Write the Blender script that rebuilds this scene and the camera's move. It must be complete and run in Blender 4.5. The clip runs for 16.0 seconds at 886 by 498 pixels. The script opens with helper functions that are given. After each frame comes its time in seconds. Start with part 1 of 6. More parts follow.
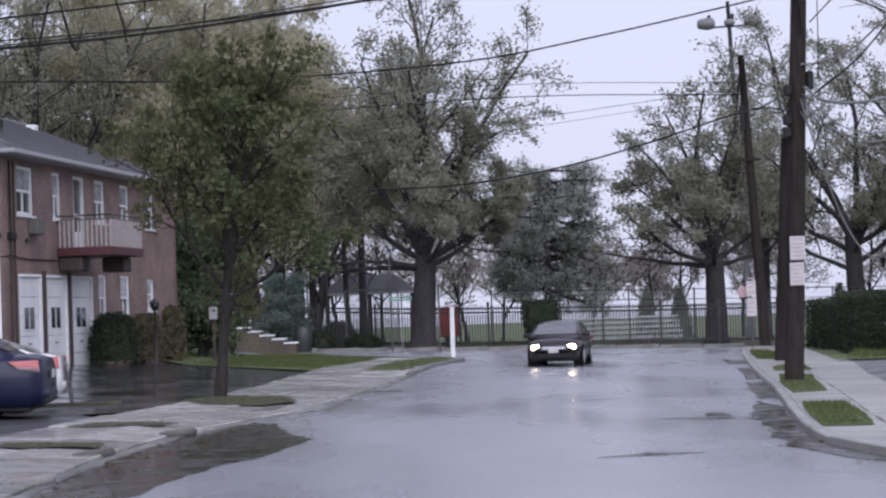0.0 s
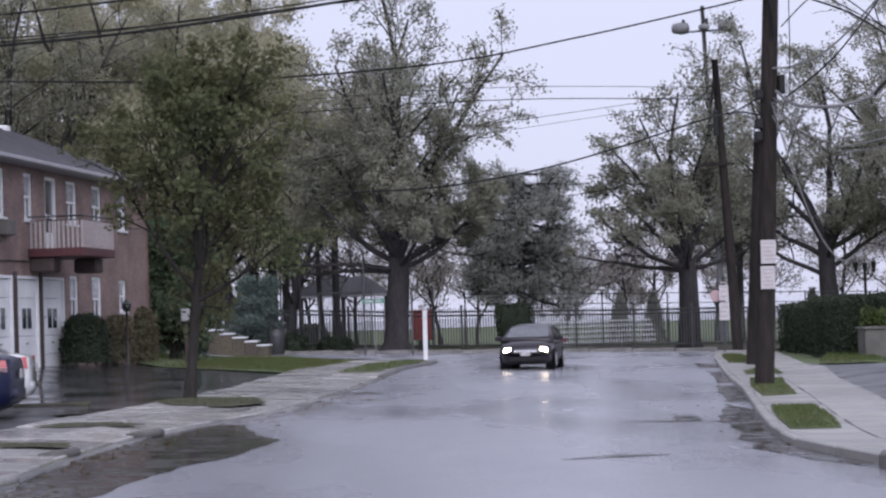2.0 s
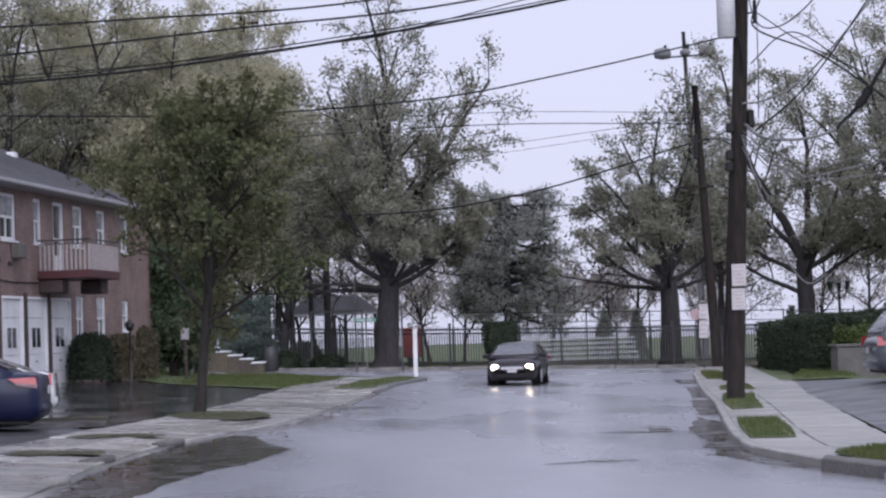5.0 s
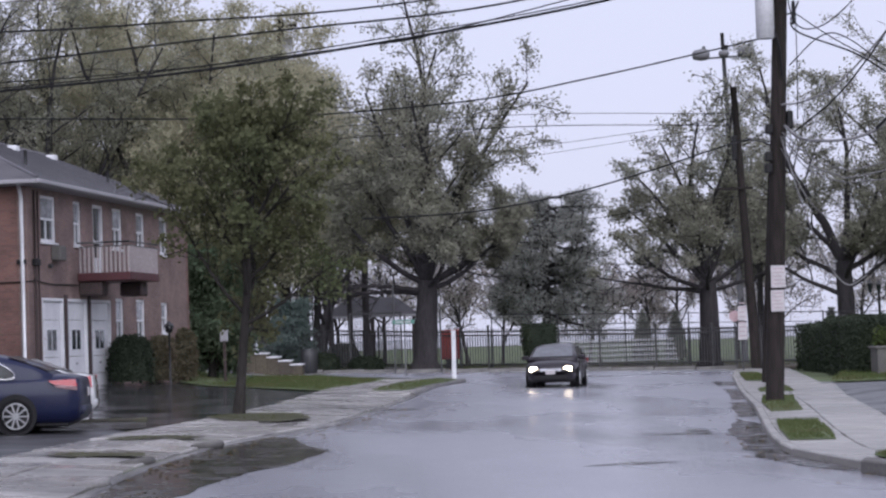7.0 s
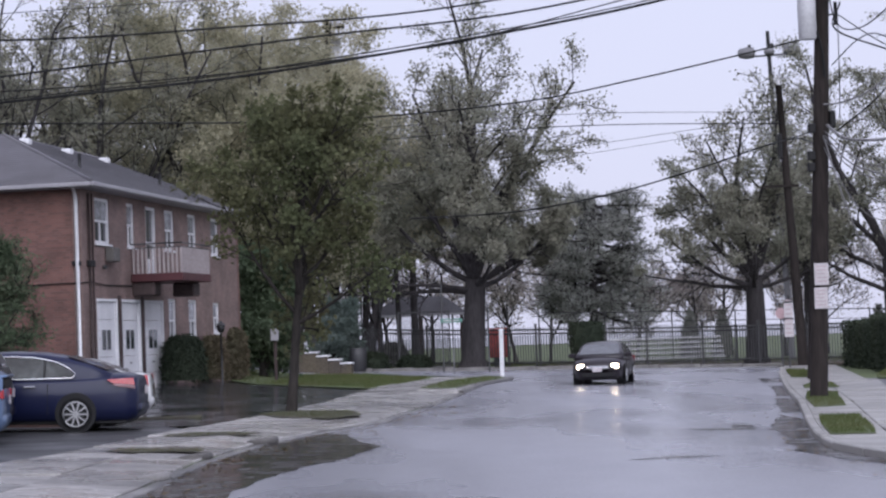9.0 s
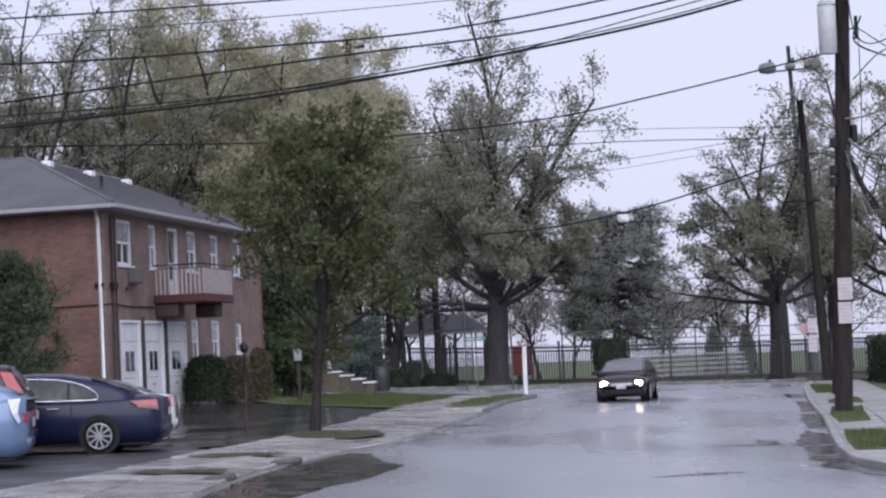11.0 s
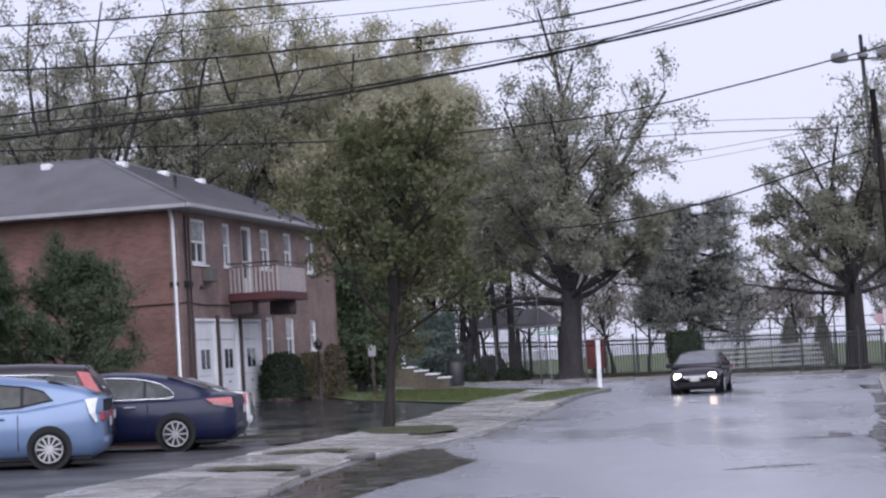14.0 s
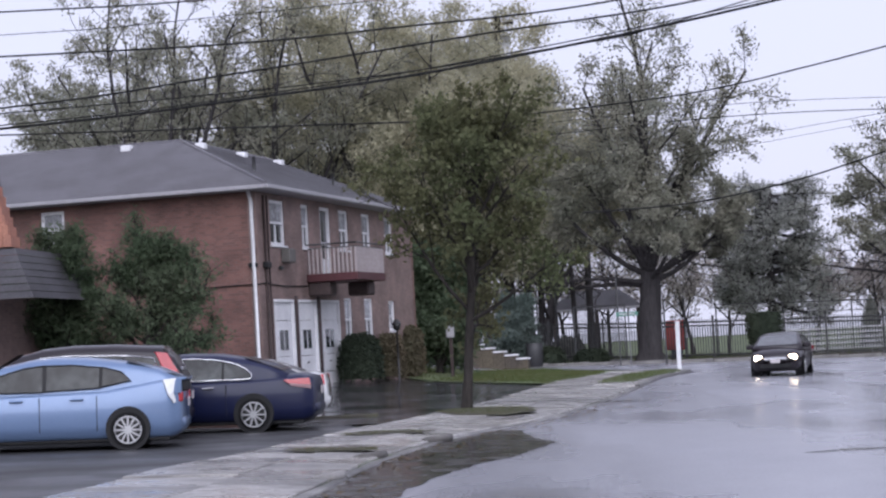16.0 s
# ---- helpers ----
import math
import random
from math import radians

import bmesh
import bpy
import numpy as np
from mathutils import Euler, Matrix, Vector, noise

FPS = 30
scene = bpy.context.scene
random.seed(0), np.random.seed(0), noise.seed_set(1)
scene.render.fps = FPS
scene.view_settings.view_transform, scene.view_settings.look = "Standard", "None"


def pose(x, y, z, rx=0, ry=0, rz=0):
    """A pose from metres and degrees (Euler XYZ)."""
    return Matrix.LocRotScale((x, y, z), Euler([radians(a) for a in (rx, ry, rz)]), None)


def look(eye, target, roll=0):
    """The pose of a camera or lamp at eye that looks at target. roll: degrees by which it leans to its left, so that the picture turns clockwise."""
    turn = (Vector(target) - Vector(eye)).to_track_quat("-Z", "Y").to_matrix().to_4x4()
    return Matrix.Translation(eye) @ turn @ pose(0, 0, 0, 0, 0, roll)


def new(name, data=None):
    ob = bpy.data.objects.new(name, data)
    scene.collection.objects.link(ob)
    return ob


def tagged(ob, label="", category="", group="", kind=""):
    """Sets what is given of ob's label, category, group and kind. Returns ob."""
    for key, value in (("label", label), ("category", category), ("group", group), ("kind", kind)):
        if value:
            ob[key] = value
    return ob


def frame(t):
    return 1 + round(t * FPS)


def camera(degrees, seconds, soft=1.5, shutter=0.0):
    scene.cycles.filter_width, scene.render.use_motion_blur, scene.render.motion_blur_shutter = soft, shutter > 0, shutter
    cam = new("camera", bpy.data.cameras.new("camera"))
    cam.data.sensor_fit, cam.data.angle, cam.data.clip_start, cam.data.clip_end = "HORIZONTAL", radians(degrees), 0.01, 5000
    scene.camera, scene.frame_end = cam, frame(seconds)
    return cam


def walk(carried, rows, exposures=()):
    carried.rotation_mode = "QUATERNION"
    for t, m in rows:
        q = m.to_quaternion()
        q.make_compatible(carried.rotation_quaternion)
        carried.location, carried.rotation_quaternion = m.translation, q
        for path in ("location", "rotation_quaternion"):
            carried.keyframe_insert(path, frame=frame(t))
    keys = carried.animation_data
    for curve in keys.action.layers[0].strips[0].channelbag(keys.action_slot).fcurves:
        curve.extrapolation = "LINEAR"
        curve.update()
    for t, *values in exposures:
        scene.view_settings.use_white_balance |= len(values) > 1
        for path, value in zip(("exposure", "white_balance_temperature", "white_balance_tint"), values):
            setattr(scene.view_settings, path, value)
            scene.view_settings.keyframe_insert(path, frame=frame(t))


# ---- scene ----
cam = camera(25.0, 16.0, soft=2.4)
# seconds, place in metres, turn in degrees
PATH = [
    (0.0, 0.063, 3.006, 1.669, 91.896, 2.097, 0.085),
    (0.5, 0.062, 3.001, 1.669, 91.878, 2.077, -0.070),
    (1.0, 0.061, 3.022, 1.669, 91.878, 2.048, -0.221),
    (1.5, 0.170, 3.392, 1.624, 91.913, 1.917, -0.283),
    (2.0, 0.154, 3.035, 1.637, 91.974, 1.866, -0.627),
    (2.5, 0.134, 2.319, 1.657, 92.210, 1.942, -0.989),
    (3.0, 0.029, 0.787, 1.699, 92.170, 1.817, -1.578),
    (3.5, 0.000, 0.003, 1.700, 92.226, 1.887, -1.768),
    (4.0, 0.000, 0.014, 1.700, 92.398, 1.869, -1.553),
    (4.2, 0.000, 0.016, 1.700, 92.408, 1.877, -1.444),
    (6.5, 0.000, 0.034, 1.700, 92.524, 1.967, -0.191),
    (7.0, 0.000, 0.000, 1.700, 92.531, 1.948, 0.086),
    (7.5, 0.000, 0.019, 1.700, 92.528, 1.936, 0.362),
    (8.0, -0.000, -0.296, 1.697, 92.604, 1.985, 0.692),
    (8.5, -0.002, -0.810, 1.693, 92.647, 2.087, 1.075),
    (9.0, -0.003, -0.816, 1.693, 92.541, 2.193, 1.455),
    (9.2, -0.003, -0.854, 1.693, 92.460, 2.253, 1.552),
    (11.5, 0.003, -0.765, 1.697, 93.193, 3.021, 2.455),
    (12.0, 0.003, -0.763, 1.697, 92.988, 3.438, 2.939),
    (12.5, 0.002, -0.753, 1.697, 92.933, 3.680, 3.417),
    (13.0, 0.001, -0.739, 1.697, 93.094, 3.557, 3.725),
    (13.5, 0.048, -0.871, 1.699, 93.150, 3.443, 4.018),
    (14.0, 0.090, -1.004, 1.713, 93.045, 3.352, 4.289),
    (14.5, 0.119, -1.105, 1.726, 92.935, 3.249, 4.817),
    (15.0, 0.115, -1.069, 1.724, 92.827, 3.276, 5.488),
    (15.5, 0.103, -0.947, 1.717, 92.704, 3.230, 6.153),
    (16.0, 0.095, -0.843, 1.714, 92.632, 3.272, 6.552),
]
walk(cam, [(t, pose(x, y, z, rx, ry, rz)) for t, x, y, z, rx, ry, rz in PATH], [(0.0, 0.46, 5960, 15), (4.0, 0.43, 5960, 15), (9.2, 0.43, 5960, 15), (12.0, 0.52, 5960, 15), (16.0, 0.60, 5960, 15)])

# ---- world and sun: a storm-grey overcast day ----
world = bpy.data.worlds.new("overcast")
scene.world = world
world.use_nodes = True
wn, wl = world.node_tree.nodes, world.node_tree.links
sky = wn.new("ShaderNodeTexSky")
sky.sky_type, sky.sun_disc = "NISHITA", False
sky.sun_elevation, sky.sun_rotation = radians(39), radians(170)
sky.air_density, sky.dust_density = 1.0, 5.0
dim = wn.new("ShaderNodeMix")
dim.data_type = "RGBA"
dim.inputs[0].default_value = 0.985
dim.inputs[7].default_value = (0.535, 0.53, 0.605, 1)
wl.new(sky.outputs[0], dim.inputs[6])
wl.new(dim.outputs[2], wn["Background"].inputs[0])
wn["Background"].inputs[1].default_value = 1.0
sun = new("sun", bpy.data.lights.new("sun", "SUN"))
sun.data.energy, sun.data.angle, sun.data.color = 1.5, radians(70), (0.97, 0.98, 1.0)
sun.matrix_world = look((9, -50, 42), (0, 0, 0))


# ---- materials ----
def material(name, color, rough=0.7, vary=0.25, scale=3.0, fine=40.0, bump=0.2, metal=0.0, spec=0.5, tint=None,
             rough_vary=0.0, coat=0.0, island=0.0, stretch=(1, 1, 1), transmit=0.0, per_object=0.0):
    """A surface with two scales of variation in colour, roughness and relief."""
    m = bpy.data.materials.new(name)
    m.use_nodes = True
    n, l = m.node_tree.nodes, m.node_tree.links
    b = n["Principled BSDF"]
    pos = n.new("ShaderNodeNewGeometry")
    place = n.new("ShaderNodeVectorMath")
    place.operation = "MULTIPLY"
    place.inputs[1].default_value = stretch
    l.new(pos.outputs["Position"], place.inputs[0])
    big, small = n.new("ShaderNodeTexNoise"), n.new("ShaderNodeTexNoise")
    big.inputs["Scale"].default_value, big.inputs["Detail"].default_value = scale, 4
    small.inputs["Scale"].default_value, small.inputs["Detail"].default_value = fine, 3
    l.new(place.outputs[0], big.inputs["Vector"])
    l.new(place.outputs[0], small.inputs["Vector"])
    mix = n.new("ShaderNodeMix")
    mix.data_type = "RGBA"
    other = tint or [c * (1 - vary) for c in color]
    mix.inputs[6].default_value, mix.inputs[7].default_value = (*color, 1), (*other, 1)
    ramp = n.new("ShaderNodeMapRange")
    ramp.inputs[1].default_value, ramp.inputs[2].default_value = 0.35, 0.65
    l.new(big.outputs[0], ramp.inputs[0])
    l.new(ramp.outputs[0], mix.inputs[0])
    grain = n.new("ShaderNodeMapRange")
    grain.inputs[1].default_value, grain.inputs[2].default_value = 0.3, 0.7
    grain.inputs[3].default_value, grain.inputs[4].default_value = 1 - vary, 1 + vary
    l.new(small.outputs[0], grain.inputs[0])
    hue = n.new("ShaderNodeVectorMath")
    hue.operation = "SCALE"
    l.new(mix.outputs[2], hue.inputs[0])
    l.new(grain.outputs[0], hue.inputs[3])
    last = hue
    if island:
        rnd = n.new("ShaderNodeMapRange")
        rnd.inputs[3].default_value, rnd.inputs[4].default_value = 1 - island, 1 + island
        l.new(pos.outputs["Random Per Island"], rnd.inputs[0])
        last = n.new("ShaderNodeVectorMath")
        last.operation = "SCALE"
        l.new(hue.outputs[0], last.inputs[0])
        l.new(rnd.outputs[0], last.inputs[3])
    if per_object:
        info, rnd2, prev = n.new("ShaderNodeObjectInfo"), n.new("ShaderNodeMapRange"), last
        rnd2.inputs[3].default_value, rnd2.inputs[4].default_value = 1 - per_object, 1 + per_object
        l.new(info.outputs["Random"], rnd2.inputs[0])
        last = n.new("ShaderNodeVectorMath")
        last.operation = "SCALE"
        l.new(prev.outputs[0], last.inputs[0])
        l.new(rnd2.outputs[0], last.inputs[3])
    l.new(last.outputs[0], b.inputs["Base Color"])
    b.inputs["Metallic"].default_value = metal
    b.inputs["Specular IOR Level"].default_value = spec
    b.inputs["Roughness"].default_value = rough
    if coat:
        b.inputs["Coat Weight"].default_value = coat
        b.inputs["Coat Roughness"].default_value = 0.04
    if transmit:
        b.inputs["Transmission Weight"].default_value = transmit
    if rough_vary:
        rr = n.new("ShaderNodeMapRange")
        rr.inputs[1].default_value, rr.inputs[2].default_value = 0.35, 0.65
        rr.inputs[3].default_value, rr.inputs[4].default_value = max(0.02, rough - rough_vary), rough + rough_vary
        l.new(big.outputs[0], rr.inputs[0])
        l.new(rr.outputs[0], b.inputs["Roughness"])
    if bump:
        bp = n.new("ShaderNodeBump")
        bp.inputs["Strength"].default_value, bp.inputs["Distance"].default_value = bump, 0.01
        l.new(small.outputs[0], bp.inputs["Height"])
        l.new(bp.outputs[0], b.inputs["Normal"])
    return m


def leaf_material(name, a, b_, through_light=0.45):
    m = material(name, a, 0.75, 0.12, 0.35, 6.0, 0, tint=b_, island=0.2, spec=0.15)
    n, l = m.node_tree.nodes, m.node_tree.links
    p = n["Principled BSDF"]
    t = n.new("ShaderNodeBsdfTranslucent")
    src = p.inputs["Base Color"].links[0].from_socket
    l.new(src, t.inputs["Color"])
    mx = n.new("ShaderNodeMixShader")
    mx.inputs[0].default_value = through_light
    l.new(p.outputs[0], mx.inputs[1])
    l.new(t.outputs[0], mx.inputs[2])
    l.new(mx.outputs[0], n["Material Output"].inputs[0])
    return m


ROAD = material("wet_asphalt_road", (0.275, 0.275, 0.305), 0.29, 0.12, 0.16, 25, 0.10, spec=0.8, rough_vary=0.17, stretch=(1, 0.35, 1))
WET_DRIVE = material("wet_driveway_asphalt", (0.04, 0.04, 0.043), 0.16, 0.3, 0.5, 7, 0.16, rough_vary=0.09)
LOT = material("damp_parking_asphalt", (0.052, 0.052, 0.055), 0.55, 0.3, 0.6, 30, 0.25, rough_vary=0.15, spec=0.3)
GUTTER = material("rippled_gutter_water", (0.085, 0.082, 0.085), 0.20, 0.35, 1.8, 9, 0.35, rough_vary=0.14)
PUDDLE = material("rain_puddle", (0.070, 0.064, 0.060), 0.19, 0.45, 1.6, 9, 0.22, rough_vary=0.14)
MULCH = material("dark_leaf_litter", (0.06, 0.05, 0.04), 0.9, 0.35, 0.8, 14, 0.6, tint=(0.09, 0.075, 0.05))
CONCRETE = material("wet_concrete", (0.31, 0.297, 0.28), 0.40, 0.12, 0.7, 30, 0.15, tint=(0.26, 0.25, 0.235), rough_vary=0.12, per_object=0.16)
SOAKED = material("soaked_concrete", (0.40, 0.385, 0.365), 0.28, 0.2, 0.9, 30, 0.16, tint=(0.15, 0.142, 0.135), rough_vary=0.2, per_object=0.34)
KERB = material("kerb_concrete", (0.215, 0.205, 0.195), 0.5, 0.2, 1.5, 30, 0.3, tint=(0.14, 0.134, 0.128), per_object=0.25)
WETKERB = material("dark_wet_kerb", (0.17, 0.163, 0.155), 0.35, 0.3, 1.5, 30, 0.3, tint=(0.085, 0.08, 0.078), per_object=0.4)
SOIL = material("lawn_soil", (0.095, 0.125, 0.045), 0.9, 0.3, 0.5, 25, 0.5, tint=(0.08, 0.10, 0.045))
WORN_SOIL = material("worn_turf_soil", (0.075, 0.075, 0.045), 0.85, 0.35, 1.5, 25, 0.5, tint=(0.05, 0.045, 0.035))
WORN_GRASS = leaf_material("worn_grass_blades", (0.085, 0.10, 0.042), (0.10, 0.098, 0.052), 0.3)
GRASS = leaf_material("grass_blades", (0.085, 0.115, 0.038), (0.115, 0.12, 0.052), 0.35)
BARK = material("wet_bark", (0.035, 0.031, 0.028), 0.8, 0.35, 2.0, 22, 0.6, spec=0.15, stretch=(1, 1, 0.2))
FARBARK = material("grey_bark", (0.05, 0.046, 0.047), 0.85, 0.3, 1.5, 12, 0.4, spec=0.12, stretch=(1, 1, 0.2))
LEAF_STREET = leaf_material("olive_leaves", (0.115, 0.134, 0.068), (0.148, 0.142, 0.077), 0.5)
# far foliage: paled and greyed in the colour itself to stand in for haze
LEAF_OAK = leaf_material("hazed_grey_green_leaves", (0.255, 0.26, 0.205), (0.295, 0.285, 0.225), 0.5)
LEAF_WILLOW = leaf_material("hazed_yellow_green_leaves", (0.42, 0.395, 0.275), (0.37, 0.36, 0.26), 0.5)
LEAF_DARK = leaf_material("hazed_dark_needles", (0.20, 0.208, 0.185), (0.235, 0.235, 0.205), 0.4)
LEAF_PINE = leaf_material("hazed_grey_green_needles", (0.33, 0.34, 0.315), (0.36, 0.365, 0.33), 0.5)
LEAF_BROWN = leaf_material("brownish_hedge_leaves", (0.105, 0.10, 0.062), (0.13, 0.105, 0.07), 0.3)
LEAF_CONIFER = leaf_material("dark_green_needles", (0.08, 0.115, 0.065), (0.105, 0.13, 0.08), 0.4)
# haze over the far shrub is mixed into this grey-teal
LEAF_TEAL = leaf_material("hazed_blue_green_needles", (0.125, 0.165, 0.145), (0.15, 0.18, 0.16), 0.4)
LEAF_HEDGE = leaf_material("hedge_leaves", (0.034, 0.045, 0.03), (0.045, 0.055, 0.035), 0.2)
# rusty shore foliage, its colour lightened in place of distance haze
LEAF_PINK = leaf_material("hazed_rusty_leaves", (0.34, 0.30, 0.28), (0.30, 0.28, 0.25), 0.5)
SHINGLE = material("grey_shingles", (0.15, 0.145, 0.16), 0.6, 0.2, 0.8, 25, 0.5, tint=(0.115, 0.11, 0.12), island=0.18)
ORANGE = material("red_brown_wood_shingles", (0.33, 0.15, 0.10), 0.7, 0.25, 2.0, 20, 0.4, tint=(0.24, 0.11, 0.08), island=0.3)
WHITE = material("white_paint", (0.72, 0.72, 0.74), 0.45, 0.08, 1.0, 14, 0.05, tint=(0.60, 0.60, 0.62))
BALUSTER = material("dull_rail_paint", (0.34, 0.30, 0.30), 0.55, 0.15, 1.0, 14, 0.05)
GREYTRIM = material("grey_gutter", (0.31, 0.30, 0.32), 0.5, 0.1, 1.0, 14, 0.05)
DARKRED = material("dark_red_paint", (0.075, 0.02, 0.024), 0.55, 0.2, 1.5, 20, 0.1)
GLASS = material("window_glass", (0.05, 0.055, 0.06), 0.05, 0.1, 0.6, 5, 0.0, spec=0.9)
PALEGLASS = material("pale_window_glass", (0.33, 0.335, 0.36), 0.08, 0.35, 2.2, 9, 0.0, spec=0.8)
DARKWOOD = material("dark_stained_wood", (0.055, 0.036, 0.034), 0.7, 0.3, 2.0, 20, 0.2)
CURTAIN = material("pale_blind", (0.55, 0.55, 0.56), 0.8, 0.1, 3, 20, 0.1)
WOODPOLE = material("tarred_pole_wood", (0.028, 0.023, 0.021), 0.85, 0.35, 1.2, 18, 0.5, spec=0.15, stretch=(1, 1, 0.1))
IRON = material("black_iron", (0.035, 0.035, 0.037), 0.5, 0.2, 2, 20, 0.1)
GALV = material("galvanised_steel", (0.30, 0.31, 0.32), 0.5, 0.15, 2, 20, 0.1, metal=0.4)
LAMPGREY = material("weathered_lamp_housing", (0.17, 0.17, 0.18), 0.5, 0.2, 2, 20, 0.1)
POLEGREY = material("dark_grey_steel", (0.10, 0.10, 0.106), 0.55, 0.2, 2, 20, 0.1)
CABLE = material("black_cable", (0.014, 0.014, 0.015), 0.7, 0.2, 2, 20, 0.0, spec=0.2)
CABLE_PALE = material("pale_grey_cable", (0.17, 0.165, 0.17), 0.6, 0.2, 2, 20, 0.0)
TANK = material("transformer_grey", (0.50, 0.50, 0.52), 0.45, 0.1, 1.5, 14, 0.1)
SIGN = material("white_sign", (0.50, 0.465, 0.475), 0.5, 0.12, 5, 20, 0.0)
SIGNINK = material("faded_red_sign_ink", (0.42, 0.34, 0.35), 0.6, 0.1, 5, 20, 0.0)
REDPAINT = material("red_plastic", (0.42, 0.06, 0.05), 0.5, 0.2, 2, 20, 0.05)
GREENSIGN = material("green_sign", (0.10, 0.24, 0.19), 0.5, 0.1, 4, 20, 0.0)
TYRE = material("tyre_rubber", (0.012, 0.012, 0.013), 0.8, 0.2, 6, 40, 0.2, spec=0.15)
RIM = material("alloy_rim", (0.50, 0.50, 0.51), 0.35, 0.1, 5, 20, 0.0, metal=0.8)
CARGLASS = material("tinted_car_glass", (0.045, 0.05, 0.05), 0.05, 0.4, 1.6, 6, 0.0, spec=0.32, tint=(0.012, 0.013, 0.014))
# base colour lightened to stand in for the sky reflected in the screens
SCREENGLASS = material("sky_paled_screen_glass", (0.11, 0.115, 0.125), 0.10, 0.2, 3.0, 25, 0.05, spec=0.9)
CHROME = material("chrome_trim", (0.75, 0.75, 0.77), 0.18, 0.05, 3, 10, 0.0, metal=0.9)
BLACKPLASTIC = material("black_plastic", (0.014, 0.014, 0.015), 0.55, 0.15, 5, 30, 0.1, spec=0.25)
TAIL = material("red_tail_lamp", (0.36, 0.03, 0.04), 0.15, 0.1, 5, 20, 0.0, coat=0.5)
LAMPCLEAR = material("clear_lamp", (0.62, 0.63, 0.64), 0.15, 0.1, 5, 20, 0.0, coat=0.5)
NAVY = material("navy_car_paint", (0.008, 0.011, 0.040), 0.3, 0.08, 1, 60, 0.0, spec=0.3, coat=0.15)
WHITECAR = material("white_car_paint", (0.72, 0.72, 0.73), 0.3, 0.05, 1, 60, 0.0, coat=1.0)
SKYBLUE = material("light_blue_car_paint", (0.135, 0.20, 0.335), 0.3, 0.05, 1, 60, 0.0, metal=0.25, coat=0.6)
BLACKCAR = material("black_cherry_car_paint", (0.016, 0.012, 0.016), 0.3, 0.08, 1, 60, 0.0, spec=0.35, coat=0.25)
GREYCAR = material("steel_grey_car_paint", (0.075, 0.085, 0.105), 0.3, 0.08, 1, 60, 0.0, metal=0.3, coat=1.0)
PLANK = material("grey_aluminium_plank", (0.74, 0.74, 0.75), 0.45, 0.15, 2, 15, 0.1)
STONE = material("grey_planter_stone", (0.125, 0.118, 0.11), 0.8, 0.25, 2, 20, 0.5)
DRIVE = material("damp_driveway_asphalt", (0.115, 0.115, 0.12), 0.45, 0.25, 0.6, 30, 0.2, rough_vary=0.15, spec=0.4)
WATER = material("grey_bay_water", (0.10, 0.11, 0.12), 0.15, 0.2, 0.1, 1.0, 0.3)


def glow(name, color, power):
    m = bpy.data.materials.new(name)
    m.use_nodes = True
    b = m.node_tree.nodes["Principled BSDF"]
    b.inputs["Base Color"].default_value = (*color, 1)
    b.inputs["Emission Color"].default_value = (*color, 1)
    b.inputs["Emission Strength"].default_value = power
    return m


HEADLAMP = glow("lit_headlamp", (1.0, 0.80, 0.54), 10.0)


# ---- building helpers ----
def mesh_of(name, bm, mat):
    me = bpy.data.meshes.new(name)
    bm.normal_update()
    bm.to_mesh(me)
    bm.free()
    for mm in (mat if isinstance(mat, (list, tuple)) else [mat]):
        me.materials.append(mm)
    return me


def part(name, bm, mat, parent=None, label="", smooth=False):
    """One mesh object out of a bmesh, under a thing or a part."""
    me = mesh_of(name, bm, mat)
    if smooth:
        me.shade_smooth()
    ob = new(name, me)
    ob.parent = parent
    return tagged(ob, label)


def raw(name, verts, faces, mat, parent=None, smooth=False):
    me = bpy.data.meshes.new(name)
    me.from_pydata([tuple(v) for v in verts], [], [tuple(f) for f in faces])
    me.materials.append(mat)
    if smooth:
        me.shade_smooth()
    ob = new(name, me)
    ob.parent = parent
    return ob


def fast(name, verts, quads, mat, parent=None):
    """A mesh of four-cornered faces out of arrays."""
    me = bpy.data.meshes.new(name)
    v, q = np.asarray(verts, dtype=np.float32), np.asarray(quads, dtype=np.int32)
    me.vertices.add(len(v))
    me.vertices.foreach_set("co", v.ravel())
    me.loops.add(q.size)
    me.loops.foreach_set("vertex_index", q.ravel())
    me.polygons.add(len(q))
    me.polygons.foreach_set("loop_start", np.arange(len(q), dtype=np.int32) * 4)
    me.update(calc_edges=True)
    me.materials.append(mat)
    ob = new(name, me)
    ob.parent = parent
    return ob


def thing(name, m, label, category, group="", kind=""):
    ob = new(name)
    ob.empty_display_size = 0.2
    ob.matrix_basis = m
    return tagged(ob, label, category, group, kind)


def box(bm, x0, y0, z0, x1, y1, z1, bevel=0.0):
    made = bmesh.ops.create_cube(bm, size=1.0, matrix=Matrix.LocRotScale(
        ((x0 + x1) / 2, (y0 + y1) / 2, (z0 + z1) / 2), None, (abs(x1 - x0), abs(y1 - y0), abs(z1 - z0))))
    if bevel:
        edges = {e for v in made["verts"] for e in v.link_edges}
        bmesh.ops.bevel(bm, geom=list(edges), offset=bevel, segments=1, affect="EDGES")
    return bm


def boxed(x0, y0, z0, x1, y1, z1, bevel=0.0):
    return box(bmesh.new(), x0, y0, z0, x1, y1, z1, bevel)


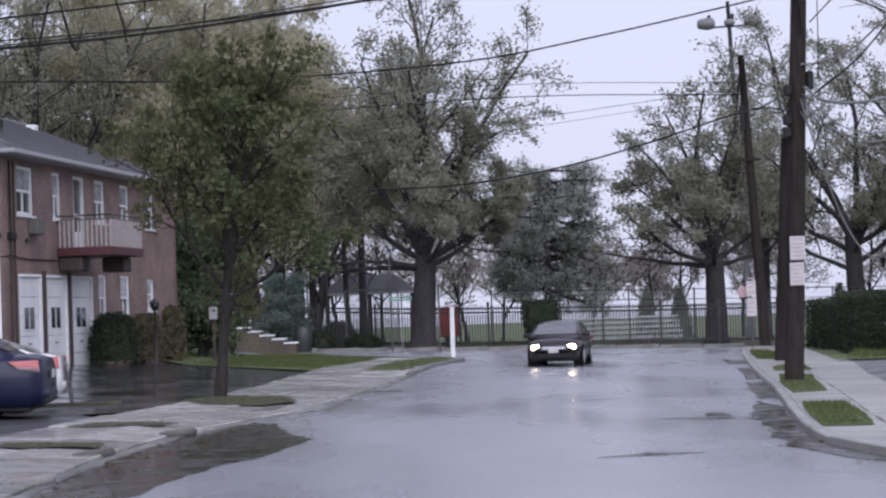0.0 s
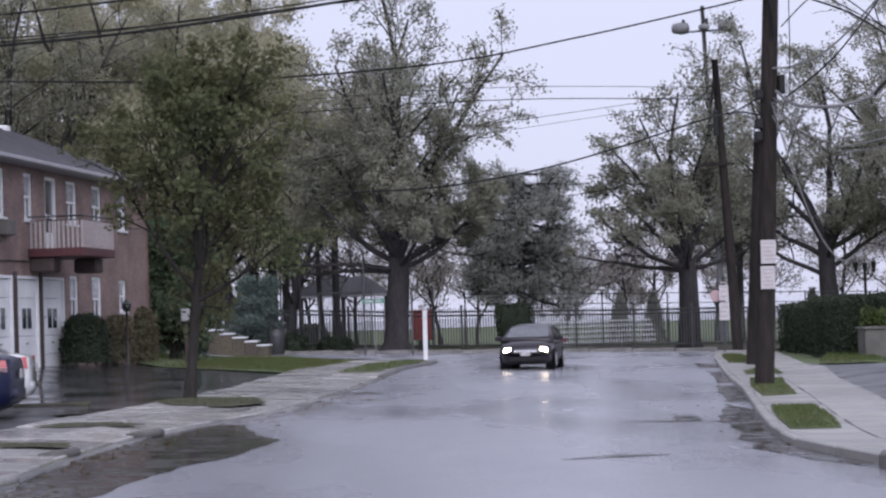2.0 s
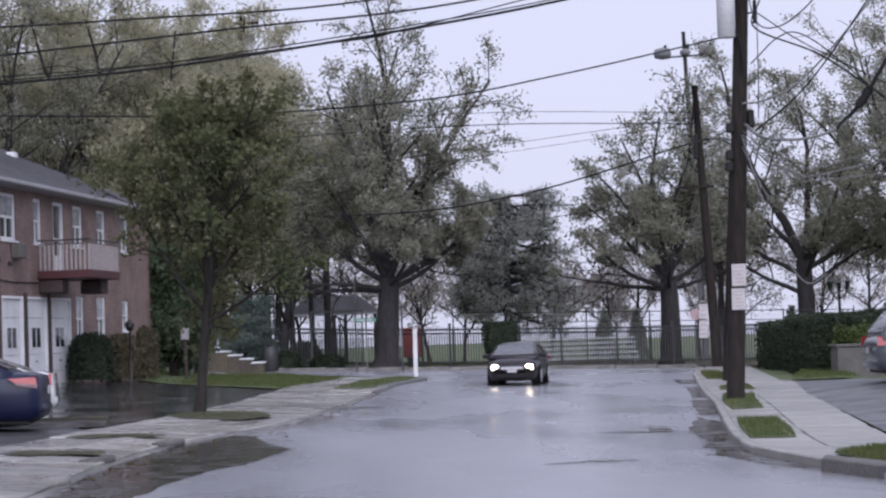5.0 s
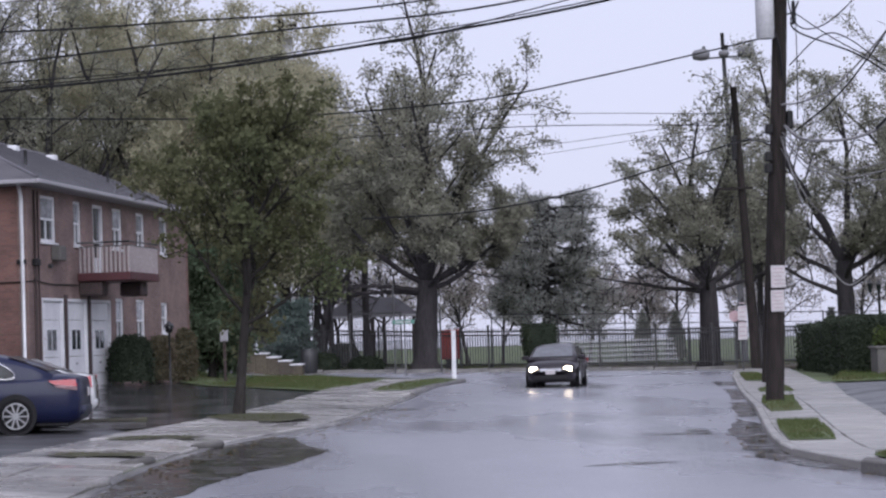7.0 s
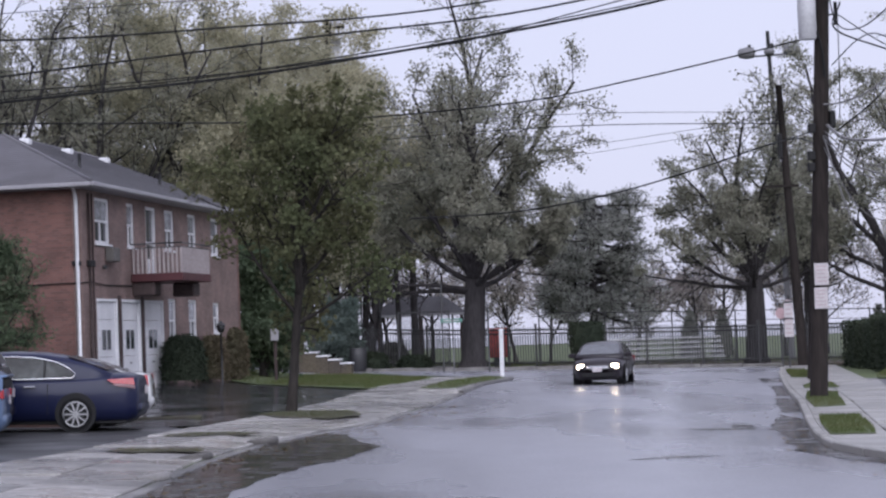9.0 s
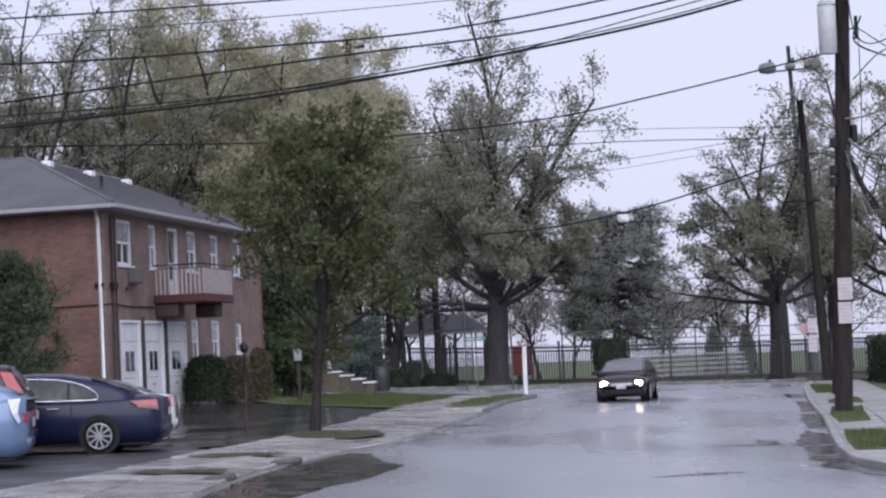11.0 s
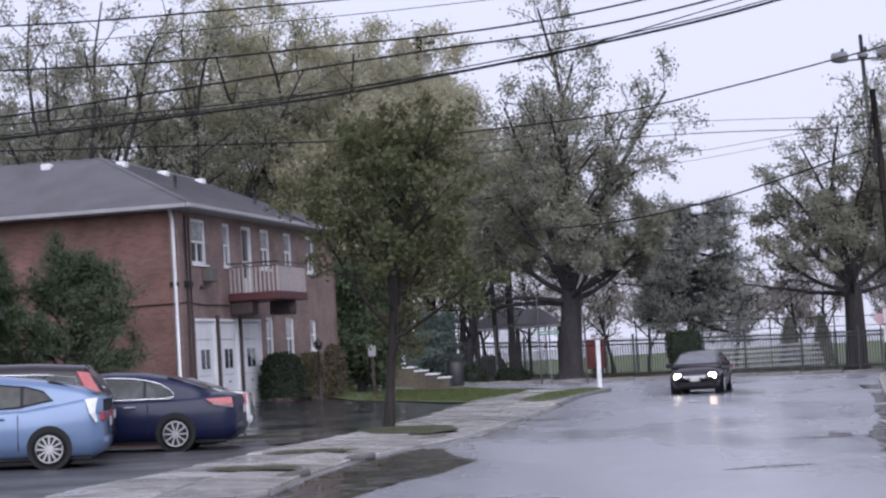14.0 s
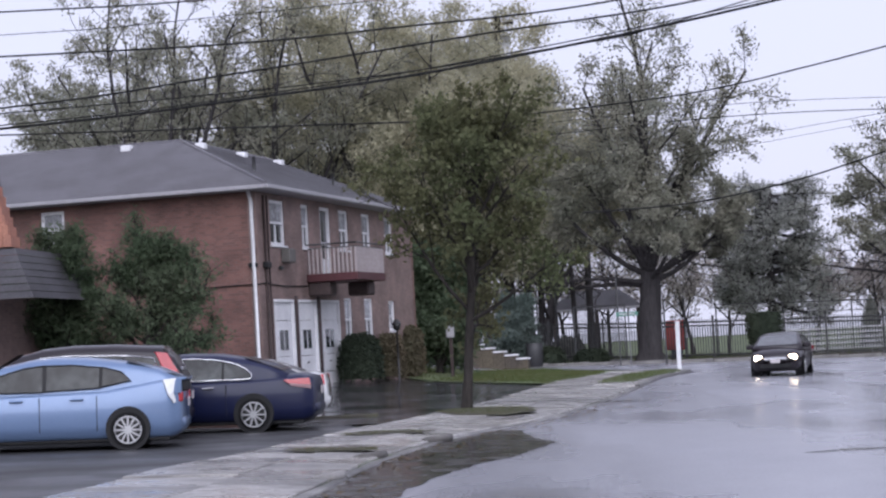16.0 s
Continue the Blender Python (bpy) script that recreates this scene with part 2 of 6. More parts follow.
def tube(bm, pts, radii, sides=8, cap=True):
    """A round bar along a line of points with a radius at each."""
    pts = [Vector(p) for p in pts]
    rings = []
    for i, p in enumerate(pts):
        d = (pts[min(i + 1, len(pts) - 1)] - pts[max(i - 1, 0)]).normalized()
        a = d.cross(Vector((0, 0, 1)) if abs(d.z) < 0.9 else Vector((1, 0, 0))).normalized()
        b = d.cross(a)
        r = radii[i] if isinstance(radii, (list, tuple)) else radii
        rings.append([bm.verts.new(p + (a * math.cos(k * math.tau / sides) + b * math.sin(k * math.tau / sides)) * r) for k in range(sides)])
    for r0, r1 in zip(rings, rings[1:]):
        for k in range(sides):
            bm.faces.new((r0[k], r0[(k + 1) % sides], r1[(k + 1) % sides], r1[k])).smooth = True
    if cap:
        bm.faces.new(rings[0])
        bm.faces.new(rings[-1][::-1])
    return bm


def smoothstep(v):
    v = min(1, max(0, v))
    return v * v * (3 - 2 * v)


def gz(x, y):
    """The ground's height: it rises gently to the house's side and levels off beyond the park fence."""
    z = -0.0235 * max(-18, min(20, x)) + 0.28 * smoothstep((-8.5 - x) / 3) * smoothstep((y - 46) / 8)
    z += 0.3 * smoothstep((x - 10.2) / 1.8) * smoothstep((y - 30) / 8) * (1 - smoothstep((y - 56) / 8))
    k = smoothstep((y - 125) / 30)
    return z * (1 - k) - 0.6 * k


LEAN = math.degrees(math.atan(0.0235))  # the ground's fall from left to right


# ---- the ground and the road ----
LEFT = [(-4.2, -60), (-4.1, 12), (-3.9, 21.6), (-4.0, 26.6), (-3.7, 31), (-3.0, 35), (-2.3, 38.5), (-1.6, 46.9), (-1.0, 56.2), (-0.4, 67.3), (0.7, 75.5), (0.3, 79.5), (-3.0, 86.5), (-60, 90)]
RIGHT = [(7.5, -60), (6.4, 12), (5.5, 21.9), (5.1, 25.1), (4.75, 27.6), (4.9, 30.3), (5.6, 35.7), (6.9, 45.2), (8.5, 58.4), (11.0, 77.3), (13.6, 94.5), (13.2, 96.3), (5.3, 97.0), (-60, 100)]
WALK_R = [(7.9, -60), (6.75, 22), (6.82, 27.06), (7.68, 33.15), (8.88, 41.44), (11.18, 57.65), (16.1, 94.5)]
WALK_L = [(-7.2, -60), (-6.9, 20), (-6.7, 25), (-6.1, 30), (-5.6, 36), (-4.9, 41), (-4.7, 43), (-4.3, 50), (-3.9, 63), (-2.6, 74), (-2.4, 79), (-5.5, 85), (-14, 86.5)]


def along(line, y):
    """The x at which a line of points, read by rising y, crosses y."""
    for (x0, y0), (x1, y1) in zip(line, line[1:]):
        if y0 <= y <= y1:
            return x0 + (x1 - x0) * (y - y0) / (y1 - y0)
    return line[0][0] if y < line[0][1] else line[-1][0]


def sheet(name, outline, lift, mat, step=2.0, wobble=0.0):
    """A piece of ground with that outline, laid on the ground's slope and cut finely enough to follow it."""
    bm = bmesh.new()
    bm.faces.new([bm.verts.new((x, y, 0)) for x, y in outline])
    xs, ys = [p[0] for p in outline], [p[1] for p in outline]
    for lo, hi, n in ((min(xs), max(xs), (1, 0, 0)), (min(ys), max(ys), (0, 1, 0))):
        c = lo + step
        while c < hi:
            if -40 < c < 165:
                bmesh.ops.bisect_plane(bm, geom=bm.verts[:] + bm.edges[:] + bm.faces[:], plane_co=Vector(n) * c, plane_no=n)
            c += step
    bmesh.ops.triangulate(bm, faces=bm.faces[:])
    for v in bm.verts:
        v.co.z = gz(v.co.x, v.co.y) + lift + (wobble * noise.noise((v.co.x * 0.7, v.co.y * 0.7, 3)) if wobble else 0)
    for f in bm.faces:
        if f.normal.z < 0:
            f.normal_flip()
    bm.normal_update()
    for f in bm.faces:
        if f.normal.z < 0:
            f.normal_flip()
    return part(name, bm, mat)


def ragged(outline, amount, step=0.45, seed=1.0):
    """The same outline with an uneven, lapping edge."""
    out = []
    for (x0, y0), (x1, y1) in zip(outline, outline[1:] + outline[:1]):
        n = max(1, int(math.hypot(x1 - x0, y1 - y0) / step))
        for k in range(n):
            x, y = x0 + (x1 - x0) * k / n, y0 + (y1 - y0) * k / n
            w = noise.noise((x * 2.1, y * 1.1, seed)) + 0.6 * noise.noise((x * 5.3, y * 2.9, seed + 4))
            out.append((x + amount * w, y + amount * 1.5 * noise.noise((x * 1.9, y * 1.7, seed + 9))))
    return out


def slab_between(bm, a, b, c, d, bottom, top, bevel=0.0):
    """A paving slab with the corners a b c d, its underside and top that far over the ground."""
    low = [bm.verts.new((x, y, gz(x, y) + bottom)) for x, y in (a, b, c, d)]
    tops = top if isinstance(top, tuple) else (top,) * 4
    high = [bm.verts.new((x, y, gz(x, y) + h)) for (x, y), h in zip((a, b, c, d), tops)]
    bm.faces.new(high)
    bm.faces.new(low[::-1])
    for k in range(4):
        bm.faces.new((low[k], low[(k + 1) % 4], high[(k + 1) % 4], high[k]))
    bmesh.ops.recalc_face_normals(bm, faces=bm.faces[:])
    if bevel:
        bmesh.ops.bevel(bm, geom=[e for e in bm.edges if all(v in high for v in e.verts)], offset=bevel, segments=1, affect="EDGES")
    return bm


def xs_grid():
    return [-2500, -800, -300, -120, -60] + [-40 + 2.5 * i for i in range(33)] + [60, 120, 300, 800, 2500]


GX, GY = xs_grid(), [-200, -80, -30] + [-10 + 4 * i for i in range(44)] + [180, 220, 300, 440, 900, 4000]
verts = [(x, y, gz(x, y) - 0.03) for y in GY for x in GX]
quads = [(j * len(GX) + i, j * len(GX) + i + 1, (j + 1) * len(GX) + i + 1, (j + 1) * len(GX) + i) for j in range(len(GY) - 1) for i in range(len(GX) - 1)]
tagged(fast("ground", verts, quads, SOIL), "damp short grass and soil ground reaching the shore", "ground", kind="structure")
water = raw("water", [(-2500, 420, -0.5), (2500, 420, -0.5), (2500, 4000, -0.5), (-2500, 4000, -0.5)], [(0, 1, 2, 3)], WATER)
tagged(water, "pale grey bay water beyond the park", "water", kind="structure")

road = sheet("road", LEFT + RIGHT[::-1], 0.0, ROAD)
tagged(road, "wet grey asphalt street shining under the overcast sky", "road", kind="structure")
lot = sheet("driveway", [(-45, 8), (-7.05, 8), (-6.9, 20), (-6.7, 25), (-6.1, 30), (-5.7, 36), (-6.4, 37.5), (-45, 40.0)], 0.05, LOT)
tagged(lot, "damp grey asphalt parking area beside the pavement", "parking lot", kind="structure")
wet = sheet("wet_driveway", [(-30, 40.2), (-6.4, 37.7), (-5.35, 38.4), (-4.8, 43), (-4.4, 50), (-4.0, 63), (-10.3, 74), (-10.8, 77), (-30, 77)], 0.03, WET_DRIVE, wobble=0.015)
tagged(wet, "flooded dark driveway in front of the brick house", "driveway", kind="structure")
drive_r = sheet("driveway_east", [(6.9, 26.5), (30, 26.5), (30, 68), (12.6, 68), (11.2, 57.9)], 0.06, DRIVE)
tagged(drive_r, "wet grey asphalt driveway with a parked car", "driveway", kind="structure")
lawn = sheet("lawn", [(-4.0, 63.4), (-2.75, 74), (-2.6, 79), (-4.4, 84.6), (-5.6, 88.6), (-14, 89.5), (-14, 77.3), (-10.7, 77.3), (-10.2, 74.2)], 0.06, SOIL)
tagged(lawn, "short green lawn beside the flooded driveway", "lawn", kind="structure")

# puddles along both gutters
tagged(sheet("puddle", ragged([(-4.0, 19), (-3.0, 19.5), (-2.9, 22.5), (-2.75, 24.4), (-2.3, 26.5), (-2.1, 28.2), (-1.75, 30.4), (-2.2, 31.6), (-2.5, 33), (-2.6, 34.4), (-3.05, 34.6), (-3.72, 31), (-3.98, 26.6), (-3.9, 21.6)], 0.13), 0.006, PUDDLE, 1.5),
       "brown rain puddle with floating leaves along the kerb", "puddle", kind="structure")
tagged(sheet("puddle", ragged([(4.9, 24.6), (4.45, 26.2), (4.25, 27.7), (4.4, 30), (4.68, 32.2), (4.75, 34.2), (5.25, 37.5), (5.8, 40.2), (5.95, 35.7), (5.1, 30.3), (4.95, 27.6), (5.2, 25.4)], 0.16, seed=3.0), 0.006, GUTTER, 1.5),
       "shallow rippled rain puddle along the kerb", "puddle", kind="structure")
for pts, sd in (([(5.95, 40.8), (6.35, 44.8), (7.1, 50.2), (7.6, 50.0), (7.0, 45.2), (6.45, 41.0)], 5.0), ([(7.3, 51.6), (8.0, 57), (8.5, 62), (8.95, 61.6), (8.5, 58.4), (7.85, 52.0)], 7.0),
                ([(4.05, 34.4), (4.3, 36.2), (4.62, 36.0), (4.5, 34.2)], 9.0), ([(8.9, 66), (9.5, 72), (10.2, 72), (9.7, 66)], 11.0)):
    tagged(sheet("puddle", ragged(pts, 0.11, seed=sd), 0.006, GUTTER, 1.5), "small lapping puddle in the gutter", "puddle", kind="structure")
# long thin repair seams in the asphalt
for x0, y0, x1, y1, w in ((3.2, 34.5, 4.6, 34.2, 0.25), (1.7, 26.4, 3.1, 26.8, 0.35), (1.7, 41, 2.5, 46, 0.06), (2.2, 45, 2.6, 49, 0.06), (-1.9, 47.5, -0.6, 47.3, 0.5), (6.0, 37.2, 6.3, 40.5, 0.15)):
    tagged(sheet("asphalt_patch", [(x0, y0 - w), ((x0 + x1) / 2, (y0 + y1) / 2 - w * 0.7), (x1, y1), ((x0 + x1) / 2, (y0 + y1) / 2 + w * 0.8)], 0.005, PUDDLE, 3),
           "dark water-filled crack in the asphalt", "puddle", kind="structure")

# pavements: slabs on a bed
rng = random.Random(5)


def pavement(name, kerb, outer, start, end, pitch, split, label, mat, edge):
    base = tagged(sheet(name, [(along(kerb, y) + (0.05 if kerb[0][0] > 0 else -0.05), y) for y in np.arange(start, end, 2.0)] + [(along(outer, y), y) for y in np.arange(start, end, 2.0)[::-1]], 0.02, SOIL), label, "pavement", kind="structure")
    y = start
    while y < end - pitch:
        k0, k1, o0, o1 = along(kerb, y), along(kerb, y + pitch - 0.025), along(outer, y), along(outer, y + pitch - 0.025)
        sgn = 1 if o0 > k0 else -1
        rows = [0.0, *split, 1.0]
        for a, b in zip(rows, rows[1:]):
            lift = 0.10 + rng.uniform(-0.012, 0.012)
            pts = [(k0 + 0.157 * sgn + (o0 - k0 - 0.157 * sgn) * a, y), (k0 + 0.157 * sgn + (o0 - k0 - 0.157 * sgn) * b - 0.02 * sgn, y),
                   (k1 + 0.157 * sgn + (o1 - k1 - 0.157 * sgn) * b - 0.02 * sgn, y + pitch - 0.025), (k1 + 0.157 * sgn + (o1 - k1 - 0.157 * sgn) * a, y + pitch - 0.025)]
            apron = edge is WETKERB and y < 56 and a == 0.0
            part("slab", slab_between(bmesh.new(), *pts, -0.02, (0.055, lift, lift, 0.055) if apron else lift, 0.012), mat, base)
        gap = 0.02
        part("kerb_stone", slab_between(bmesh.new(), (k0, y), (k0 + 0.15 * sgn, y), (k1 + 0.15 * sgn, y + pitch - gap), (k1, y + pitch - gap), -0.05, (0.04 if edge is WETKERB and y < 56 else 0.115) + rng.uniform(-0.02, 0.012), 0.02), edge, base)
        y += pitch
    return base


pavement("pavement_west", LEFT[:11], WALK_L, 14, 79, 1.55, (0.45,), "cracked wet concrete pavement with tree pits", SOAKED, WETKERB)
pavement("pavement_east", RIGHT[:11], WALK_R, 14, 93.5, 1.55, (0.45,), "pale concrete pavement with grass strips at the kerb", CONCRETE, CONCRETE)
# rounded kerb ends between the driveway aprons
for (xa, ya), (xb, yb), tone in (((-4.28, 26.8), (-4.1, 27.5), STONE), ((-3.84, 30.9), (-3.62, 31.7), STONE), ((-3.2, 37.2), (-2.95, 38.4), STONE), ((-4.15, 22.8), (-4.02, 23.4), KERB)):
    bm = bmesh.new()
    run = [Vector((xa - 0.12, ya - 0.1, 0.0)), Vector((xa, ya, 0.0)), Vector(((xa + xb) / 2 + 0.06, (ya + yb) / 2, 0.0)), Vector((xb, yb, 0.0)), Vector((xb - 0.1, yb + 0.1, 0.0))]
    for p in run:
        p.z = gz(p.x, p.y) + 0.05
    tube(bm, run, [0.04, 0.065, 0.072, 0.065, 0.03], 7)
    tagged(part("kerb_end", bm, tone), "worn rounded kerb stone at the driveway apron", "kerb", kind="structure")
tagged(sheet("flower_bed", [(-16, 97.2), (-3, 98.2), (-2, 99.6), (5, 99.2), (14, 98.6), (34, 98.6), (34, 112), (4, 114), (2.5, 104.5), (-16, 106)], 0.07, MULCH, 2, 0.06), "dark leaf-littered bed under the park trees", "flower bed", kind="structure")
# the park side's kerb
bm = bmesh.new()
for i in range(24):
    x = -34 + i * 2
    y0 = along([(99.0, -60), (97.05, 5.3), (96.4, 13.2), (96.4, 40)], x)
    box(bm, x, y0, gz(x, 97) - 0.1, x + 1.98, y0 + 0.18, gz(x, 97) + 0.14, 0.02)
tagged(part("kerb", bm, WETKERB), "low concrete kerb before the park fence", "kerb", kind="structure")
tagged(sheet("park_path", [(-34, 99.3), (5.3, 97.3), (13.2, 96.7), (40, 96.7), (40, 99), (13, 99), (-34, 102)], 0.05, MULCH), "narrow dark path of wet leaf litter along the park fence", "path", kind="structure")


def blades(outline_fn, count, height, lift, seed):
    """Grass blades scattered where outline_fn gives a place."""
    r = np.random.default_rng(seed)
    v, q = [], []
    for _ in range(count):
        x, y = outline_fn(r)
        z = gz(x, y) + lift
        a, h, w = r.uniform(0, math.tau), height * r.uniform(0.5, 1.3), height * 0.12
        dx, dy = math.cos(a) * w, math.sin(a) * w
        lx, ly = r.normal(0, 0.35) * h, r.normal(0, 0.35) * h
        n = len(v)
        v += [(x - dx, y - dy, z), (x + dx, y + dy, z), (x + lx + dx * 0.3, y + ly + dy * 0.3, z + h), (x + lx - dx * 0.3, y + ly - dy * 0.3, z + h)]
        q.append((n, n + 1, n + 2, n + 3))
    return v, q


def inside(x, y, poly):
    hit = False
    for (x0, y0), (x1, y1) in zip(poly, poly[1:] + poly[:1]):
        if (y0 > y) != (y1 > y) and x < x0 + (x1 - x0) * (y - y0) / (y1 - y0):
            hit = not hit
    return hit


def scatter(poly):
    x0, x1, y0, y1 = min(p[0] for p in poly), max(p[0] for p in poly), min(p[1] for p in poly), max(p[1] for p in poly)

    def at(r):
        while True:
            x, y = r.uniform(x0, x1), r.uniform(y0, y1)
            if inside(x, y, poly):
                return x, y
    return at


def grass_patch(poly, count, height, label, rise=0.03, soil=SOIL, blade=GRASS):
    """A mound of turf with blades."""
    base = sheet("grass_patch", poly, 0.112, soil, 0.6, rise)
    bm = bmesh.new()
    bm.from_mesh(base.data)
    made = bmesh.ops.extrude_face_region(bm, geom=bm.faces[:])
    for g in made["geom"]:
        if isinstance(g, bmesh.types.BMVert):
            g.co.z += rise
    bm.to_mesh(base.data)
    bm.free()
    tagged(base, label, "grass")
    tagged(fast("turf", *blades(scatter(poly), count, height, 0.105 + rise, len(poly) + count), blade, base), kind="stuff")


grass_patch([(5.99, 36.7), (6.77, 37.0), (6.3, 33.2), (5.83, 30.25), (5.1, 30.06), (5.5, 33.4)], 3500, 0.045, "square turf patch set in the pale pavement", 0.016)
grass_patch([(7.3, 46.7), (8.1, 51.6), (8.85, 51.4), (8.3, 48.0), (7.37, 41.66), (6.6, 41.0)], 3000, 0.045, "small turf patch at the foot of the utility pole", 0.016)
grass_patch([(8.9, 57.5), (10.0, 61.5), (10.3, 61.0), (9.6, 55.5), (8.6, 55.2)], 1200, 0.05, "turf patch in the kerb strip", 0.016)
grass_patch([(10.2, 68.5), (11.4, 78), (12.0, 78), (11.2, 68)], 1500, 0.12, "turf strip between kerb and pavement")
grass_patch([(5.5, 26.0), (6.38, 27.3), (6.74, 26.8), (6.6, 24.2), (5.95, 22.5), (5.62, 23.4)], 4500, 0.06, "overgrown turf patch beside the kerb", 0.02)
tagged(part("kerb_block", slab_between(bmesh.new(), (4.97, 24.3), (5.14, 24.9), (6.1, 22.3), (5.78, 21.4), -0.05, 0.165, 0.02), STONE), "dark weathered kerb block at the driveway mouth", "kerb", kind="structure")
grass_patch([(-5.0, 41.2), (-4.3, 42.9), (-3.2, 42.6), (-2.75, 40.0), (-3.3, 38.6), (-4.4, 39.3)], 2600, 0.035, "thin worn turf round the street tree", 0.012, WORN_SOIL, WORN_GRASS)
grass_patch([(-5.55, 32.3), (-5.2, 33.1), (-4.5, 33.25), (-3.95, 32.7), (-4.2, 32.25), (-4.7, 32.4), (-5.1, 32.1)], 900, 0.03, "worn turf strip in the wet pavement", 0.008, WORN_SOIL, WORN_GRASS)
grass_patch([(-5.65, 27.9), (-5.4, 28.5), (-4.9, 28.3), (-4.3, 28.2), (-4.2, 27.65), (-4.7, 27.7), (-5.2, 27.5)], 900, 0.03, "worn turf strip by the kerb", 0.008, WORN_SOIL, WORN_GRASS)
grass_patch([(-2.3, 61), (-1.2, 61), (-0.7, 67), (0.4, 75), (-0.4, 77), (-1.7, 70)], 2200, 0.06, "green turf strip between pavement and kerb", 0.015)
grass_patch([(12.75, 66.5), (15.8, 80), (17, 80), (15.5, 68.5), (13.2, 66.3)], 1500, 0.12, "turf before the clipped hedge")
tagged(fast("grass", *blades(scatter([(-4.1, 64), (-2.8, 74), (-2.7, 79), (-4.5, 84.4), (-5.7, 88.4), (-14, 89.2), (-14, 77.5), (-10.6, 77.5), (-10.0, 74.2)]), 17000, 0.09, 0.05, 8), GRASS), "short green lawn grass", "grass", kind="stuff")
tagged(fast("grass", *blades(lambda r: (r.uniform(-12, 26), r.uniform(103, 124)), 14000, 0.16, -0.04, 9), GRASS), "rough park grass beyond the fence", "grass", kind="stuff")

# low retaining kerb beside the parked cars
bm = boxed(-8.2, 41.2, gz(-7, 41) - 0.1, -6.2, 41.34, gz(-7, 41) + 0.10, 0.03)
tagged(part("low_wall", bm, WORN_SOIL), "low dark concrete retaining kerb at the driveway", "wall")


# ---- the brick house ----
def brick_material(name, brick, brick2, mortar):
    m = bpy.data.materials.new(name)
    m.use_nodes = True
    n, l = m.node_tree.nodes, m.node_tree.links
    b = n["Principled BSDF"]
    tc, sep, add, com = n.new("ShaderNodeTexCoord"), n.new("ShaderNodeSeparateXYZ"), n.new("ShaderNodeMath"), n.new("ShaderNodeCombineXYZ")
    l.new(tc.outputs["Object"], sep.inputs[0])
    l.new(sep.outputs[0], add.inputs[0])
    l.new(sep.outputs[1], add.inputs[1])
    l.new(add.outputs[0], com.inputs[0])
    l.new(sep.outputs[2], com.inputs[1])
    t = n.new("ShaderNodeTexBrick")
    t.inputs["Color1"].default_value, t.inputs["Color2"].default_value, t.inputs["Mortar"].default_value = (*brick, 1), (*brick2, 1), (*mortar, 1)
    t.inputs["Scale"].default_value, t.inputs["Mortar Size"].default_value = 1.0, 0.006
    t.inputs["Brick Width"].default_value, t.inputs["Row Height"].default_value = 0.215, 0.075
    l.new(com.outputs[0], t.inputs["Vector"])
    big = n.new("ShaderNodeTexNoise")
    big.inputs["Scale"].default_value, big.inputs["Detail"].default_value = 0.9, 5
    l.new(tc.outputs["Object"], big.inputs["Vector"])
    r = n.new("ShaderNodeMapRange")
    r.inputs[1].default_value, r.inputs[2].default_value, r.inputs[3].default_value, r.inputs[4].default_value = 0.3, 0.7, 0.65, 1.2
    l.new(big.outputs[0], r.inputs[0])
    mul = n.new("ShaderNodeVectorMath")
    mul.operation = "SCALE"
    l.new(t.outputs[0], mul.inputs[0])
    l.new(r.outputs[0], mul.inputs[3])
    l.new(mul.outputs[0], b.inputs["Base Color"])
    bp = n.new("ShaderNodeBump")
    bp.invert = True
    bp.inputs["Strength"].default_value, bp.inputs["Distance"].default_value = 0.6, 0.008
    l.new(t.outputs["Fac"], bp.inputs["Height"])
    l.new(bp.outputs[0], b.inputs["Normal"])
    b.inputs["Roughness"].default_value = 0.8
    return m


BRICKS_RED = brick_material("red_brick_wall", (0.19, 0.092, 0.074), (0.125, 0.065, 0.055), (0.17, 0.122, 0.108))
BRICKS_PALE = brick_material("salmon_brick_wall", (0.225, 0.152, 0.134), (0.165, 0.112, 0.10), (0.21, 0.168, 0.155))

house = thing("brick_house", pose(-12.29, 59.0, 0, 0, 0, -8.5), "two-storey brick house with grey hip roof and balcony", "house")
LEN, DEEP, BASE, EAVE = 17.0, 15.0, 0.35, 6.62


def wall_with_holes(axis, length, holes, thick, mat, name, parent, z0=BASE, z1=EAVE):
    """A wall along y (axis 1) or x (axis 0) from 0, with openings (from, to, low, high) cut through."""
    us = sorted({0.0, length, *[h[0] for h in holes], *[h[1] for h in holes]})
    zs = sorted({z0, z1, *[h[2] for h in holes], *[h[3] for h in holes]})
    bm = bmesh.new()
    for u0, u1 in zip(us, us[1:]):
        for w0, w1 in zip(zs, zs[1:]):
            if any(h[0] <= u0 and u1 <= h[1] and h[2] <= w0 and w1 <= h[3] for h in holes):
                continue
            if axis == 1:
                box(bm, -thick, u0, w0, 0, u1, w1)
            else:
                box(bm, -u1, 0, w0, -u0, thick, w1)
    bmesh.ops.remove_doubles(bm, verts=bm.verts[:], dist=1e-4)
    return part(name, bm, mat, parent)


